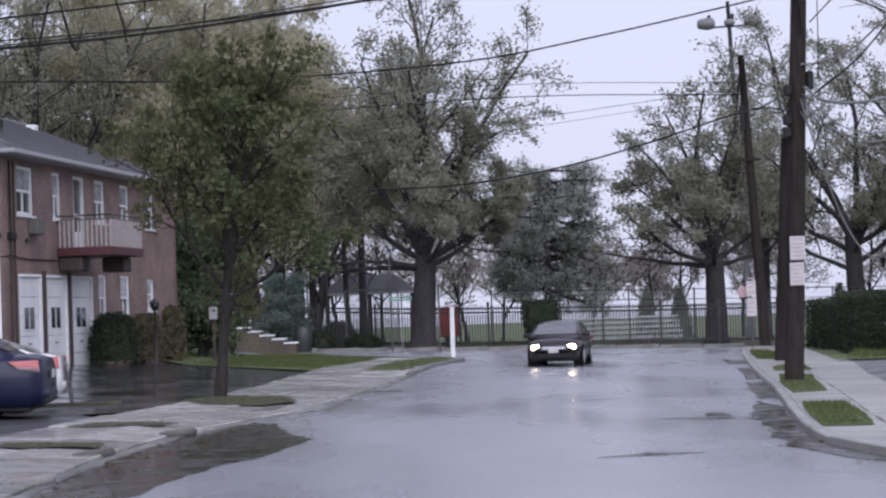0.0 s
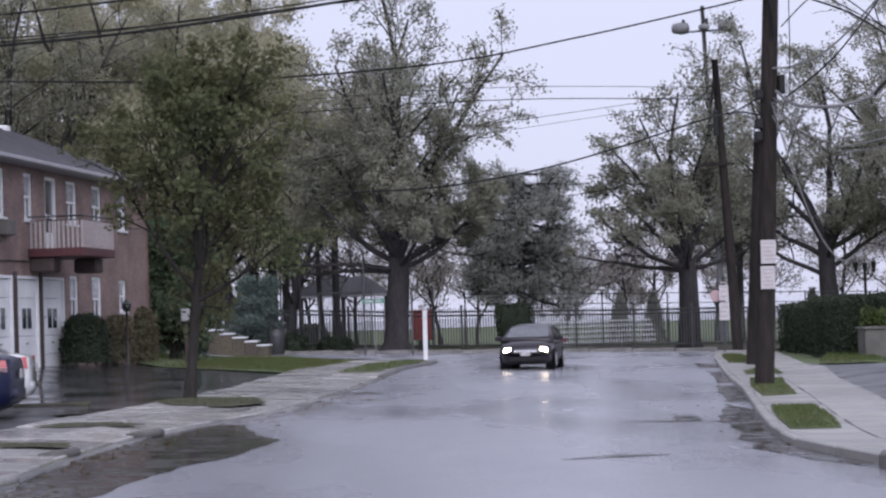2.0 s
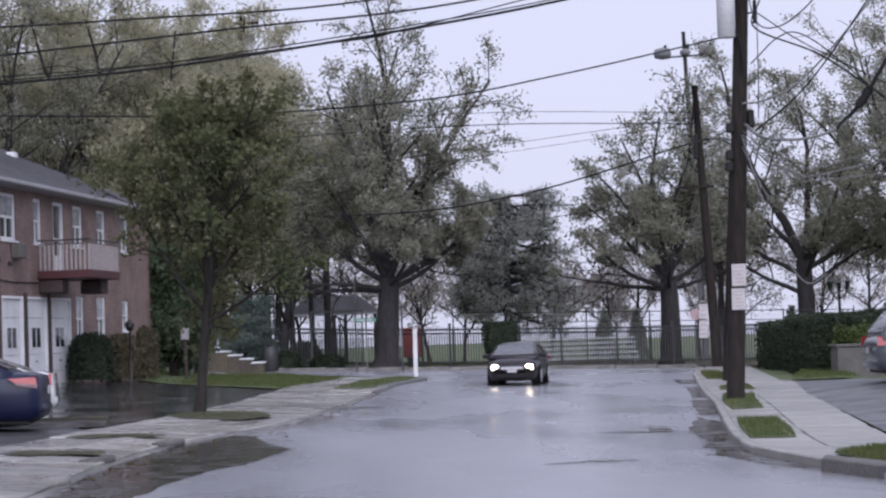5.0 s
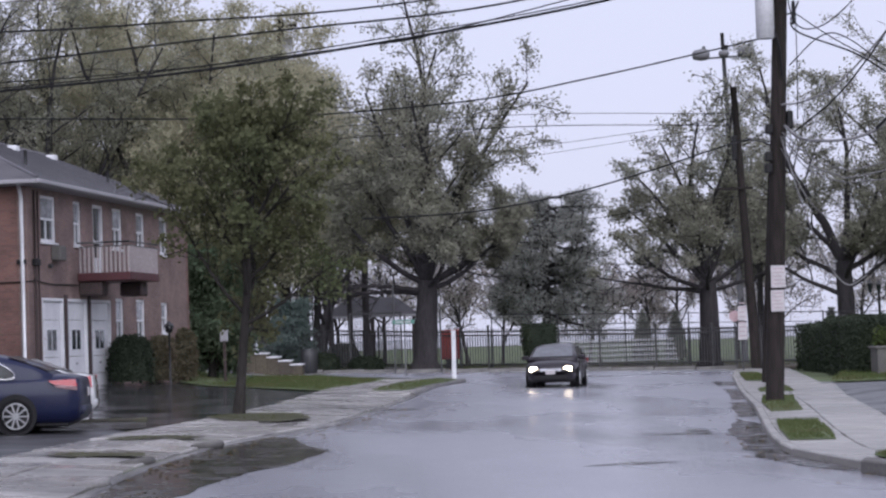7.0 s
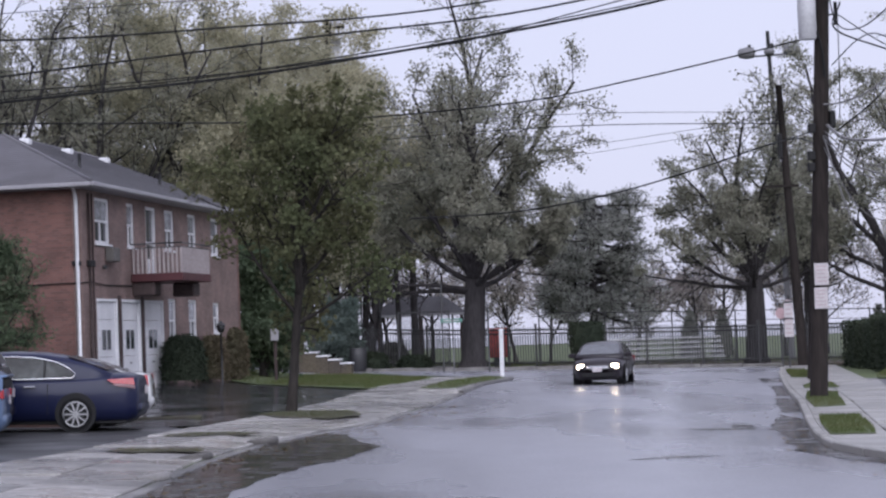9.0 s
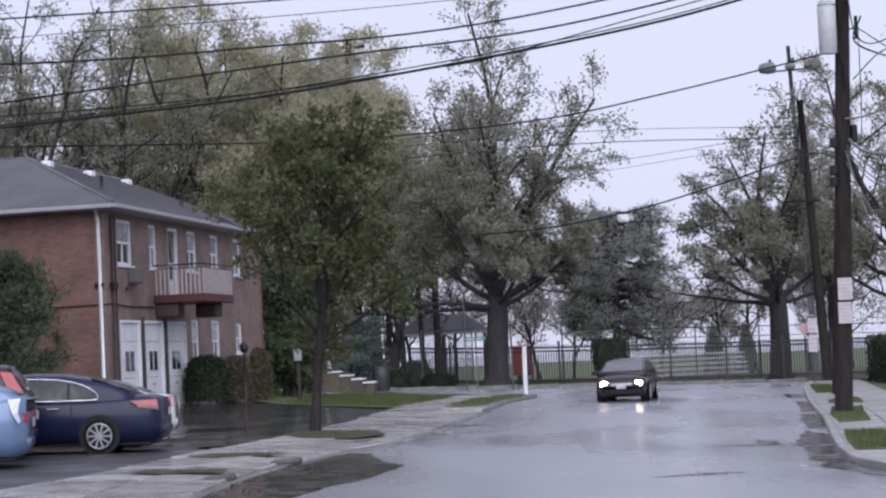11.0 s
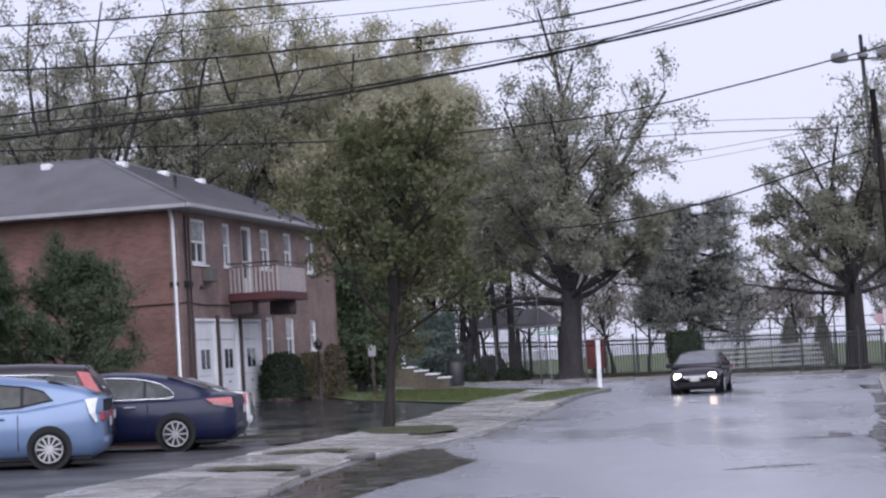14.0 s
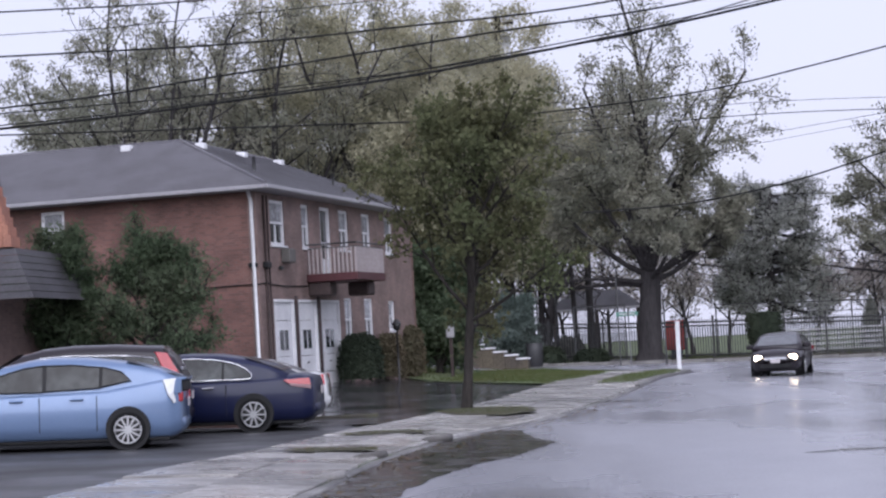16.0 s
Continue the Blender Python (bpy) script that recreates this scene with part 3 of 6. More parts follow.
FRONT = [(1.2, 2.55, 5.0, 6.42), (4.2, 4.95, 5.0, 6.42), (6.1, 7.15, 4.18, 6.42), (8.15, 9.2, 5.05, 6.42), (10.8, 11.8, 5.05, 6.42), (13.6, 14.6, 5.05, 6.42),
         (1.15, 3.05, BASE, 3.3), (3.38, 5.3, BASE, 3.3), (5.63, 7.7, BASE, 3.3), (8.3, 9.15, 1.88, 3.38), (10.6, 11.6, 1.9, 3.38), (13.6, 14.4, 2.2, 3.3)]
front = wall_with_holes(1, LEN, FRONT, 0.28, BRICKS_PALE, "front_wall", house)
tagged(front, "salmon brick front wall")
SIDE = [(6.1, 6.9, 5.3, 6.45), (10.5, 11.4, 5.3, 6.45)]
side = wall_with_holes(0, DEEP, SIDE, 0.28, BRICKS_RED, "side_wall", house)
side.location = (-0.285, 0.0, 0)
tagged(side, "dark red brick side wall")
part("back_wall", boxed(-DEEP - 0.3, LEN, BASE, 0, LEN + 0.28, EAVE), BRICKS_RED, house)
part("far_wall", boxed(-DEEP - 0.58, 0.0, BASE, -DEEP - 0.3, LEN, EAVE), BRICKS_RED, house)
part("ceiling", boxed(-DEEP - 0.25, 0.3, EAVE - 0.1, -0.3, LEN - 0.02, EAVE - 0.02), WHITE, house)
part("floor_slab", boxed(-DEEP - 0.25, 0.3, 3.5, -0.3, LEN - 0.02, 3.7), WHITE, house)


def window(hole, name, axis, rail=True):
    """A white sash window: frame, two panes, sill and a blind behind."""
    a, b, lo, hi = hole
    win = new(name)
    win.parent = house
    if axis == 0:
        win.matrix_basis = Matrix.Rotation(radians(-90), 4, "Z") @ Matrix.Identity(4)
        win.location = (-0.285, 0, 0)

    def put(x0, u0, z0, x1, u1, z1, bevel=0.0):
        return boxed(x0, u0, z0, x1, u1, z1, bevel) if axis == 1 else boxed(x0, -u1, z0, x1, -u0, z1, bevel)
    f = 0.095
    bm = bmesh.new()
    for args in ((-0.16, a, lo, -0.04, a + f, hi), (-0.16, b - f, lo, -0.04, b, hi), (-0.16, a + f, hi - f, -0.04, b - f, hi), (-0.16, a + f, lo, -0.04, b - f, lo + f)):
        u = args if axis == 1 else (args[0], -args[4], args[2], args[3], -args[1], args[5])
        box(bm, *u, 0.008)
    part("window_frame", bm, WHITE, win)
    mid = (lo + hi) / 2
    part("meeting_rail", put(-0.15, a + f, mid - 0.035, -0.06, b - f, mid + 0.035, 0.006), WHITE, win)
    part("mullion", put(-0.14, (a + b) / 2 - 0.03, lo + f, -0.075, (a + b) / 2 + 0.03, mid - 0.035), WHITE, win)
    # the upper pane is of paler glass than the lower one
    for z0, z1, off in ((lo + f, mid - 0.035, 0.0), (mid + 0.035, hi - f, 0.025)):
        part("pane", put(-0.12 + off, a + f, z0, -0.112 + off, b - f, z1), PALEGLASS if off else GLASS, win)
    part("window_sill", put(-0.14, a - 0.06, lo - 0.07, 0.07, b + 0.06, lo - 0.002, 0.012), WHITE, win)
    part("blind", put(-0.25, a + 0.02, mid + 0.1, -0.235, b - 0.02, hi - 0.02), CURTAIN, win)
    return win


for h in (FRONT[0], FRONT[1], FRONT[3], FRONT[4], FRONT[5], FRONT[9], FRONT[10], FRONT[11]):
    window(h, "window", 1)
for h in SIDE:
    window(h, "window", 0)


def garage_door(hole):
    a, b, lo, hi = hole
    door = new("garage_door")
    door.parent = house
    tagged(door, "white garage door with a small four-pane window")
    f = 0.09
    bm = bmesh.new()
    box(bm, -0.2, a, lo, 0.015, a + f, hi, 0.01)
    box(bm, -0.2, b - f, lo, 0.015, b, hi, 0.01)
    box(bm, -0.2, a + f, hi - f, 0.015, b - f, hi, 0.01)
    part("door_frame", bm, WHITE, door)
    n = 5
    step = (hi - f - lo) / n
    for i in range(n):
        part("door_panel", boxed(-0.13, a + f, lo + i * step + 0.006, -0.07, b - f, lo + (i + 1) * step - 0.006, 0.012), WHITE, door)
    m, w = (a + b) / 2, (b - a) * 0.23
    z0, z1 = lo + step * 2.3, lo + step * 3.55
    part("window_frame", boxed(-0.068, m - w, z0, -0.052, m + w, z1, 0.006), WHITE, door)
    for s in (-1, 1):
        part("pane", boxed(-0.05, m + s * w * 0.5 - w * 0.40, z0 + 0.05, -0.046, m + s * w * 0.5 + w * 0.40, z1 - 0.05), GLASS, door)
    part("door_handle", boxed(-0.065, m - 0.08, lo + 0.9, -0.03, m + 0.08, lo + 0.94, 0.008), IRON, door)


for h in FRONT[6:9]:
    garage_door(h)
for u in (3.215, 5.465):
    part("door_post", boxed(0.003, u - 0.13, BASE, 0.05, u + 0.13, 3.42, 0.015), DARKWOOD, house, "dark timber post between the garage doors")

# balcony door
a, b, lo, hi = FRONT[2]
bdoor = new("balcony_door")
bdoor.parent = house
bm = bmesh.new()
box(bm, -0.16, a, lo, -0.02, a + 0.1, hi, 0.01)
box(bm, -0.16, b - 0.1, lo, -0.02, b, hi, 0.01)
box(bm, -0.16, a + 0.1, hi - 0.1, -0.02, b - 0.1, hi, 0.01)
box(bm, -0.16, a + 0.1, lo, -0.02, b - 0.1, lo + 0.5, 0.01)
box(bm, -0.16, a + 0.1, 5.15, -0.04, b - 0.1, 5.25, 0.01)
part("door_frame", bm, WHITE, bdoor)
for z0, z1 in ((lo + 0.5, 5.15), (5.25, hi - 0.1)):
    part("pane", boxed(-0.12, a + 0.1, z0, -0.11, b - 0.1, z1), GLASS, bdoor)

# balcony with a dark red slab and pale balusters
balcony = new("balcony")
balcony.parent = house
B0, B1, BOUT = 4.45, 7.6, 1.75
part("balcony_floor", boxed(0.003, B0, 3.86, BOUT, B1, 4.12, 0.02), DARKRED, balcony, "dark red balcony slab")
part("handrail", tube(tube(bmesh.new(), [(0.0, B0 + 0.04, 5.08), (BOUT - 0.04, B0 + 0.04, 5.08)], 0.028), [(BOUT - 0.04, B0 + 0.04, 5.08), (BOUT - 0.04, B1, 5.08)], 0.028), IRON, balcony)
part("lower_rail", tube(tube(bmesh.new(), [(0.0, B0 + 0.04, 4.95), (BOUT - 0.04, B0 + 0.04, 4.95)], 0.02), [(BOUT - 0.04, B0 + 0.04, 4.95), (BOUT - 0.04, B1, 4.95)], 0.02), IRON, balcony)
bal = mesh_of("baluster", boxed(-0.035, -0.02, 4.12, 0.035, 0.02, 4.95, 0.008), BALUSTER)
balf = mesh_of("baluster", boxed(-0.02, -0.035, 4.12, 0.02, 0.035, 4.95, 0.008), BALUSTER)
for i in range(12):
    o = new("baluster", bal)
    o.parent, o.location = balcony, (0.1 + i * 0.145, B0 + 0.04, 0)
for i in range(20):
    o = new("baluster", balf)
    o.parent, o.location = balcony, (BOUT - 0.04, B0 + 0.2 + i * 0.15, 0)
# two plain dark boxes hung below the slab
for u, d in ((B0 + 0.45, 0.0), (B1 - 0.35, 0.6)):
    part("bracket", boxed(0.003 + d, u - 0.36, 3.40, 0.75 + d, u + 0.36, 3.858, 0.05), DARKWOOD, balcony, "dark box under the balcony slab")

# hip roof: the shingles are courses lapped over one another
roof = house
OV, W, RZ = 0.55, 4.0, 8.8
EZ = EAVE + 0.14


def roof_face(name, low_a, low_b, high_b, high_a, courses):
    """One slope of the roof, of overlapping shingle courses."""
    la, lb, ha, hb = (Vector(p) for p in (low_a, low_b, high_a, high_b))
    nrm = (lb - la).cross(ha - la).normalized()
    if nrm.z < 0:
        nrm = -nrm
    face = new(name)
    face.parent = roof
    for i in range(courses):
        bm = bmesh.new()
        t0, t1 = i / courses, (i + 1.15) / courses
        p = [la.lerp(ha, t0), lb.lerp(hb, t0), lb.lerp(hb, min(1, t1)), la.lerp(ha, min(1, t1))]
        v = [bm.verts.new(p[0] + nrm * 0.03), bm.verts.new(p[1] + nrm * 0.03), bm.verts.new(p[2] + nrm * 0.004), bm.verts.new(p[3] + nrm * 0.004),
             bm.verts.new(p[0] - nrm * 0.05), bm.verts.new(p[1] - nrm * 0.05)]
        bm.faces.new(v[:4])
        bm.faces.new((v[4], v[5], v[1], v[0]))
        part("shingle_course", bm, SHINGLE, face)
    return face


c0 = (OV, -OV, EZ)
apex = (-W, W, RZ)
roof_face("front_slope", c0, (OV, LEN + OV, EZ), (-W, LEN - W, RZ), apex, 26)
roof_face("side_slope", c0, (-DEEP - OV, -OV, EZ), (-DEEP - OV, W, RZ), apex, 26)
roof_face("end_slope", (OV, LEN + OV, EZ), (-DEEP, LEN + OV, EZ), (-DEEP, LEN - W, RZ), (-W, LEN - W, RZ), 12)
roof_face("inner_slope", (-DEEP - OV, 2 * W + 5, EZ + 1), (-W, LEN - W, RZ), apex, (-DEEP - OV, W, RZ), 8)
part("hip_cap", tube(bmesh.new(), [Vector(c0) + Vector((0, 0, 0.03)), Vector(apex) + Vector((0, 0, 0.03))], 0.05, 6), SHINGLE, roof)
part("ridge_cap", tube(tube(bmesh.new(), [Vector(apex), (-W, LEN - W, RZ)], 0.06, 6), [Vector(apex), (-DEEP - OV, W, RZ)], 0.06, 6), SHINGLE, roof)
# soffit, gutter and fascia
part("soffit", box(boxed(-0.02, -OV + 0.02, EAVE - 0.02, OV - 0.02, LEN + OV - 0.02, EAVE + 0.02), -DEEP - OV, -OV + 0.02, EAVE - 0.02, -0.022, 0.3, EAVE + 0.02), GREYTRIM, house)
bm = bmesh.new()
box(bm, OV - 0.02, -OV - 0.08, EAVE + 0.0, OV + 0.1, LEN + OV, EAVE + 0.13, 0.02)
box(bm, -DEEP - OV, -OV - 0.1, EAVE + 0.0, OV - 0.022, -OV + 0.02, EAVE + 0.13, 0.02)
part("gutter", bm, GREYTRIM, house)
part("downspout", tube(bmesh.new(), [(OV - 0.6, -OV + 0.05, EAVE), (-0.12, -0.09, EAVE - 0.35), (-0.12, -0.09, 0.5), (0.1, -0.2, 0.4)], 0.06, 8), WHITE, house, "white downspout at the corner")
part("conduit", tube(tube(bmesh.new(), [(0.06, 0.5, 6.5), (0.06, 0.5, 0.6)], 0.035, 6), [(0.06, 0.8, 6.5), (0.06, 0.8, 0.6)], 0.028, 6), DARKWOOD, house, "dark service conduit")
part("meter_box", boxed(0.003, 0.35, 4.25, 0.16, 0.75, 4.45, 0.02), BLACKPLASTIC, house)
part("junction_box", boxed(-0.3, -0.12, 4.28, -0.02, -0.003, 4.42, 0.02), BLACKPLASTIC, house)
part("wall_cable", tube(bmesh.new(), [(-8, -0.03, 3.80), (-4, -0.03, 3.72), (-0.0, -0.04, 3.76), (0.04, 0.5, 3.80), (0.03, 2, 3.72), (0.03, 4.4, 3.74)], 0.02, 5), CABLE, house)
part("air_conditioner", boxed(0.003, 2.05, 4.45, 0.3, 2.65, 4.9, 0.03), STONE, house)
part("wall_lamp", boxed(0.003, 1.75, 4.22, 0.12, 1.95, 4.34, 0.02), IRON, house)
for px, py, pz in ((-5.7, 3.55, 0), (-3.55, 4.7, 0), (-3.5, 8.4, 0), (-3.5, 12.2, 0)):
    k = (OV - px) / (OV + W) if py > W else (py + OV) / (W + OV)
    k = min(k, (py + OV) / (W + OV)) if py < W else k
    z = EZ + (RZ - EZ) * k
    part("roof_vent", boxed(px - 0.17, py - 0.19, z - 0.1, px + 0.17, py + 0.19, z + 0.14, 0.04), WHITE, house, "white roof vent")
for px, py in ((-1.2, 3.3), (-1.2, 11.5), (-9.0, 0.8)):
    k = (OV - px) / (OV + W) if py > 2 else (py + OV) / (W + OV)
    z = EZ + (RZ - EZ) * min(1, k)
    part("vent_pipe", tube(bmesh.new(), [(px, py, z - 0.2), (px, py, z + 0.45)], 0.06, 8), IRON, house)


# ---- trees ----
def grow(rng_, start, direction, length, radius, level, spec, out, leaves):
    """One branch with its side branches. out gathers tubes, leaves gathers places for foliage."""
    n = 6 if level == 0 else 5
    p, d = np.array(start, float), np.array(direction, float)
    pts, rad = [p.copy()], [radius]
    for i in range(n):
        d = d + rng_.normal(0, spec["twist"] * (spec.get("sway", 0.5) if level == 0 else 1.0), 3) + np.array([0, 0, spec["rise"][min(level, 3)]])
        d /= np.linalg.norm(d)
        p = p + d * length / n
        pts.append(p.copy())
        rad.append(radius * (1 - (i + 1) / n * (spec.get("neck", 0.45) if level == 0 else 0.75)))
    out.append((pts, rad, 9 if level == 0 else 6 if level == 1 else 4))
    if level >= spec["levels"]:
        leaves.append(pts)
        return
    kids = spec["kids"][level]
    if level == 0 and "limbs" in spec:
        for f, tilt, az, ln in spec["limbs"]:
            i = min(n - 1, int(f * n))
            at = pts[i] + (pts[i + 1] - pts[i]) * (f * n - i)
            t_, a_ = radians(tilt + rng_.uniform(-5, 5)), radians(az + rng_.uniform(-12, 12))
            nd = np.array([math.sin(t_) * math.cos(a_), math.sin(t_) * math.sin(a_), math.cos(t_)])
            grow(rng_, at, nd, ln * rng_.uniform(0.92, 1.08), radius * spec.get("thin", 0.45) * min(1.15, 0.55 + 0.05 * ln), 1, spec, out, leaves)
        return
    for k in range(kids):
        f = spec["from"][level] + (1 - spec["from"][level]) * (k + rng_.uniform(0, 0.9)) / kids
        i = min(n - 1, int(f * n))
        at = pts[i] + (pts[i + 1] - pts[i]) * (f * n - i)
        base = pts[i + 1] - pts[i]
        base /= np.linalg.norm(base)
        ang = k * 2.4 + rng_.uniform(-0.5, 0.5)
        side = np.cross(base, [0.3, 0.2, 1.0] if abs(base[2]) < 0.9 else [1, 0, 0])
        side /= np.linalg.norm(side)
        up = np.cross(side, base)
        tilt = radians(spec["angle"][level] + rng_.uniform(-14, 14) + (spec.get("fan", 0) * (0.6 - f) if level == 0 else 0))
        nd = base * math.cos(tilt) + (side * math.cos(ang) + up * math.sin(ang)) * math.sin(tilt)
        ln = length * spec["ratio"][level] * rng_.uniform(0.7, 1.2) * (1.25 - 0.6 * f if spec.get("taper") else 1)
        grow(rng_, at, nd, ln, rad[i] * spec.get("thin", 0.55), level + 1, spec, out, leaves)
    if level > 0:
        leaves.append(pts[2:])


def make_tree(name, x, y, spec, label, bark, leaf, seed, category="tree", group=""):
    rng_ = np.random.default_rng(seed)
    out, leaves = [], []
    h = spec["trunk"]
    grow(rng_, (0, 0, -0.2), spec.get("lean", (0, 0, 1)), h, spec["radius"], 0, spec, out, leaves)
    root = thing(name, pose(x, y, gz(x, y)), label, category, group)
    v, q = [], []
    for pts, rad, sides in out:
        pts = np.array(pts)
        n0 = len(v)
        for i in range(len(pts)):
            d = pts[min(i + 1, len(pts) - 1)] - pts[max(i - 1, 0)]
            d /= np.linalg.norm(d)
            a = np.cross(d, [0, 0, 1] if abs(d[2]) < 0.9 else [1, 0, 0])
            a /= np.linalg.norm(a)
            b = np.cross(d, a)
            flare = 1 + (0.45 if i == 0 and sides == 9 else 0)
            for k in range(sides):
                t = k * math.tau / sides
                v.append(pts[i] + (a * math.cos(t) + b * math.sin(t)) * max(rad[i] * flare, spec.get("minrad", 0.012)))
        for i in range(len(pts) - 1):
            for k in range(sides):
                q.append((n0 + i * sides + k, n0 + i * sides + (k + 1) % sides, n0 + (i + 1) * sides + (k + 1) % sides, n0 + (i + 1) * sides + k))
    trunk = fast("trunk", v, q, bark, root)
    trunk.data.shade_smooth()
    # foliage: small pointed leaves in loose clumps along the twigs
    twigs = [np.array(t) for t in leaves]
    keep = spec.get("leafy", 1.0)
    per = max(1, int(spec["leaves"] / max(1, len(twigs))))
    c = []
    for t in twigs:
        if rng_.uniform() > keep:
            continue
        f = rng_.uniform(0.15, 1.05, per) * (len(t) - 1)
        i = np.minimum(f.astype(int), len(t) - 2)
        w = (f - i)[:, None]
        c.append(t[i] * (1 - w) + t[i + 1] * w + rng_.normal(0, spec["spread"], (per, 3)) * np.array([1, 1, spec.get("flat", 0.75)]))
    c = np.concatenate(c)
    if "cut" in spec:
        c = c[spec["cut"](c)]
    m = len(c)
    ax = rng_.normal(0, 1, (m, 3)) + np.array([0, 0, spec.get("droop", -0.3)])
    ax /= np.linalg.norm(ax, axis=1)[:, None]
    sd = np.cross(ax, rng_.normal(0, 1, (m, 3)))
    sd /= np.linalg.norm(sd, axis=1)[:, None] + 1e-9
    L = (spec["leaf"] * rng_.uniform(0.6, 1.35, m))[:, None]
    wd = L * spec.get("slim", 0.33)
    vv = np.stack([c, c + ax * L * 0.45 + sd * wd, c + ax * L, c + ax * L * 0.5 - sd * wd], 1).reshape(-1, 3)
    fast("crown", vv, np.arange(m * 4).reshape(-1, 4), leaf, root)
    return root


BASIC = dict(levels=3, kids=[9, 6, 5], angle=[45, 45, 45], ratio=[0.6, 0.5, 0.5], rise=[0.02, 0.08, 0.05, 0.0], twist=0.10, spread=0.22, leaf=0.2, leaves=16000)
BASIC["from"] = [0.35, 0.25, 0.2]


def spec(**kw):
    s = dict(BASIC)
    s["from"] = kw.pop("start", BASIC["from"])
    s.update(kw)
    return s


def airy(low, thick, top_share):
    """A crown that leaves the low limbs bare, is dense above them and thins out towards the top."""
    def keep(c):
        r = np.random.default_rng(9)
        floor_z = low - 0.15 * np.hypot(c[:, 0], c[:, 1]) + 0.5 * np.sin(c[:, 0] * 2.3 + c[:, 1])
        share = np.clip(1 - (c[:, 2] - thick) / 4.0, top_share, 1.0)
        return (c[:, 2] > floor_z) & (r.uniform(size=len(c)) < share)
    return keep


# the street tree
make_tree("street_tree", -4.47, 42.4, spec(trunk=6.0, sway=0.25, radius=0.112, kids=[19, 8, 5], angle=[50, 46, 44], ratio=[0.47, 0.42, 0.5], start=[0.31, 0.25, 0.2], fan=34, taper=True, rise=[0.0, 0.045, 0.03, 0.0],
                                         twist=0.09, spread=0.10, leaf=0.115, leaves=20000, slim=0.36, leafy=0.8, lean=(0.10, 0, 1), minrad=0.007),
          "young street tree with dense olive-brown autumn leaves", BARK, LEAF_STREET, 11)
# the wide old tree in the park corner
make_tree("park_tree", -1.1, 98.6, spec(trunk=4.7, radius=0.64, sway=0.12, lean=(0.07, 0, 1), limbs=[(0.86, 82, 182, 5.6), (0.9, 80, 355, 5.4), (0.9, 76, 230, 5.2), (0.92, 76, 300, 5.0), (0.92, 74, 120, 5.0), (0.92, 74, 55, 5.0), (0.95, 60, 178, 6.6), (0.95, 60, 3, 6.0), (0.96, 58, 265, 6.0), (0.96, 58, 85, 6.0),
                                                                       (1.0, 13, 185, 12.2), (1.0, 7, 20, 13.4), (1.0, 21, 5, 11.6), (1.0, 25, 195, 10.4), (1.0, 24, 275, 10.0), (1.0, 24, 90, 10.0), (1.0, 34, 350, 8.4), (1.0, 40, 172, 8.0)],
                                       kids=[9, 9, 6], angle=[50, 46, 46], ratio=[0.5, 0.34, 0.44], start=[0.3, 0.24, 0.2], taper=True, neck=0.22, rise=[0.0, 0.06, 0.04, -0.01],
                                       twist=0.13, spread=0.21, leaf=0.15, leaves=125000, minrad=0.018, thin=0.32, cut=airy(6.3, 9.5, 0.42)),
          "tall spreading oak with thin haze-paled green leaves", FARBARK, LEAF_OAK, 23)
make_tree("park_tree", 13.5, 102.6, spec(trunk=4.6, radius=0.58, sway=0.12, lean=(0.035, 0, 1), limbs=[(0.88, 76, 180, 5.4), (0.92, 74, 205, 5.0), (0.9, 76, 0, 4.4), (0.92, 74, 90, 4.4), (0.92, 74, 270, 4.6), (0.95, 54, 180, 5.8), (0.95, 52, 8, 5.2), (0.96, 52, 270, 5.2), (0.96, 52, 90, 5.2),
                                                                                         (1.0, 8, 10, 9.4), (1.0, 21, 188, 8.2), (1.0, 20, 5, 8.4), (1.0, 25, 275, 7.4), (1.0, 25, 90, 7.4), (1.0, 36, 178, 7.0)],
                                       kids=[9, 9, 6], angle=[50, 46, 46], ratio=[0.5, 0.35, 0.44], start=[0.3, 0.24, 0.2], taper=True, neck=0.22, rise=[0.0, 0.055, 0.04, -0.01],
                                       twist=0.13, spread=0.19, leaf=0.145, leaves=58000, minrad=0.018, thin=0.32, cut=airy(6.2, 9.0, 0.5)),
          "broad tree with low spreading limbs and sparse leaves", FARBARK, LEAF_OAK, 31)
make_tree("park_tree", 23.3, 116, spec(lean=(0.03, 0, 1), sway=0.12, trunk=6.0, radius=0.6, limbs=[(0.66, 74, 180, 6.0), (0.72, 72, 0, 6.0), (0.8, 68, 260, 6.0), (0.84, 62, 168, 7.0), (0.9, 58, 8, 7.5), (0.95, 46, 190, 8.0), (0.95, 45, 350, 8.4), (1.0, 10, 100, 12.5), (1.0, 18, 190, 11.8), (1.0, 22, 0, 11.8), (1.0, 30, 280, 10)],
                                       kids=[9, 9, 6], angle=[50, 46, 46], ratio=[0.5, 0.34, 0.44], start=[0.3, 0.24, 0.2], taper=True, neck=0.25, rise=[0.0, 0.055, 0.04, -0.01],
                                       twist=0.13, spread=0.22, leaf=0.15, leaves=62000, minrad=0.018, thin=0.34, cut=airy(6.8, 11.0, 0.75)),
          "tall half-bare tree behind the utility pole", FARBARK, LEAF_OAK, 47)
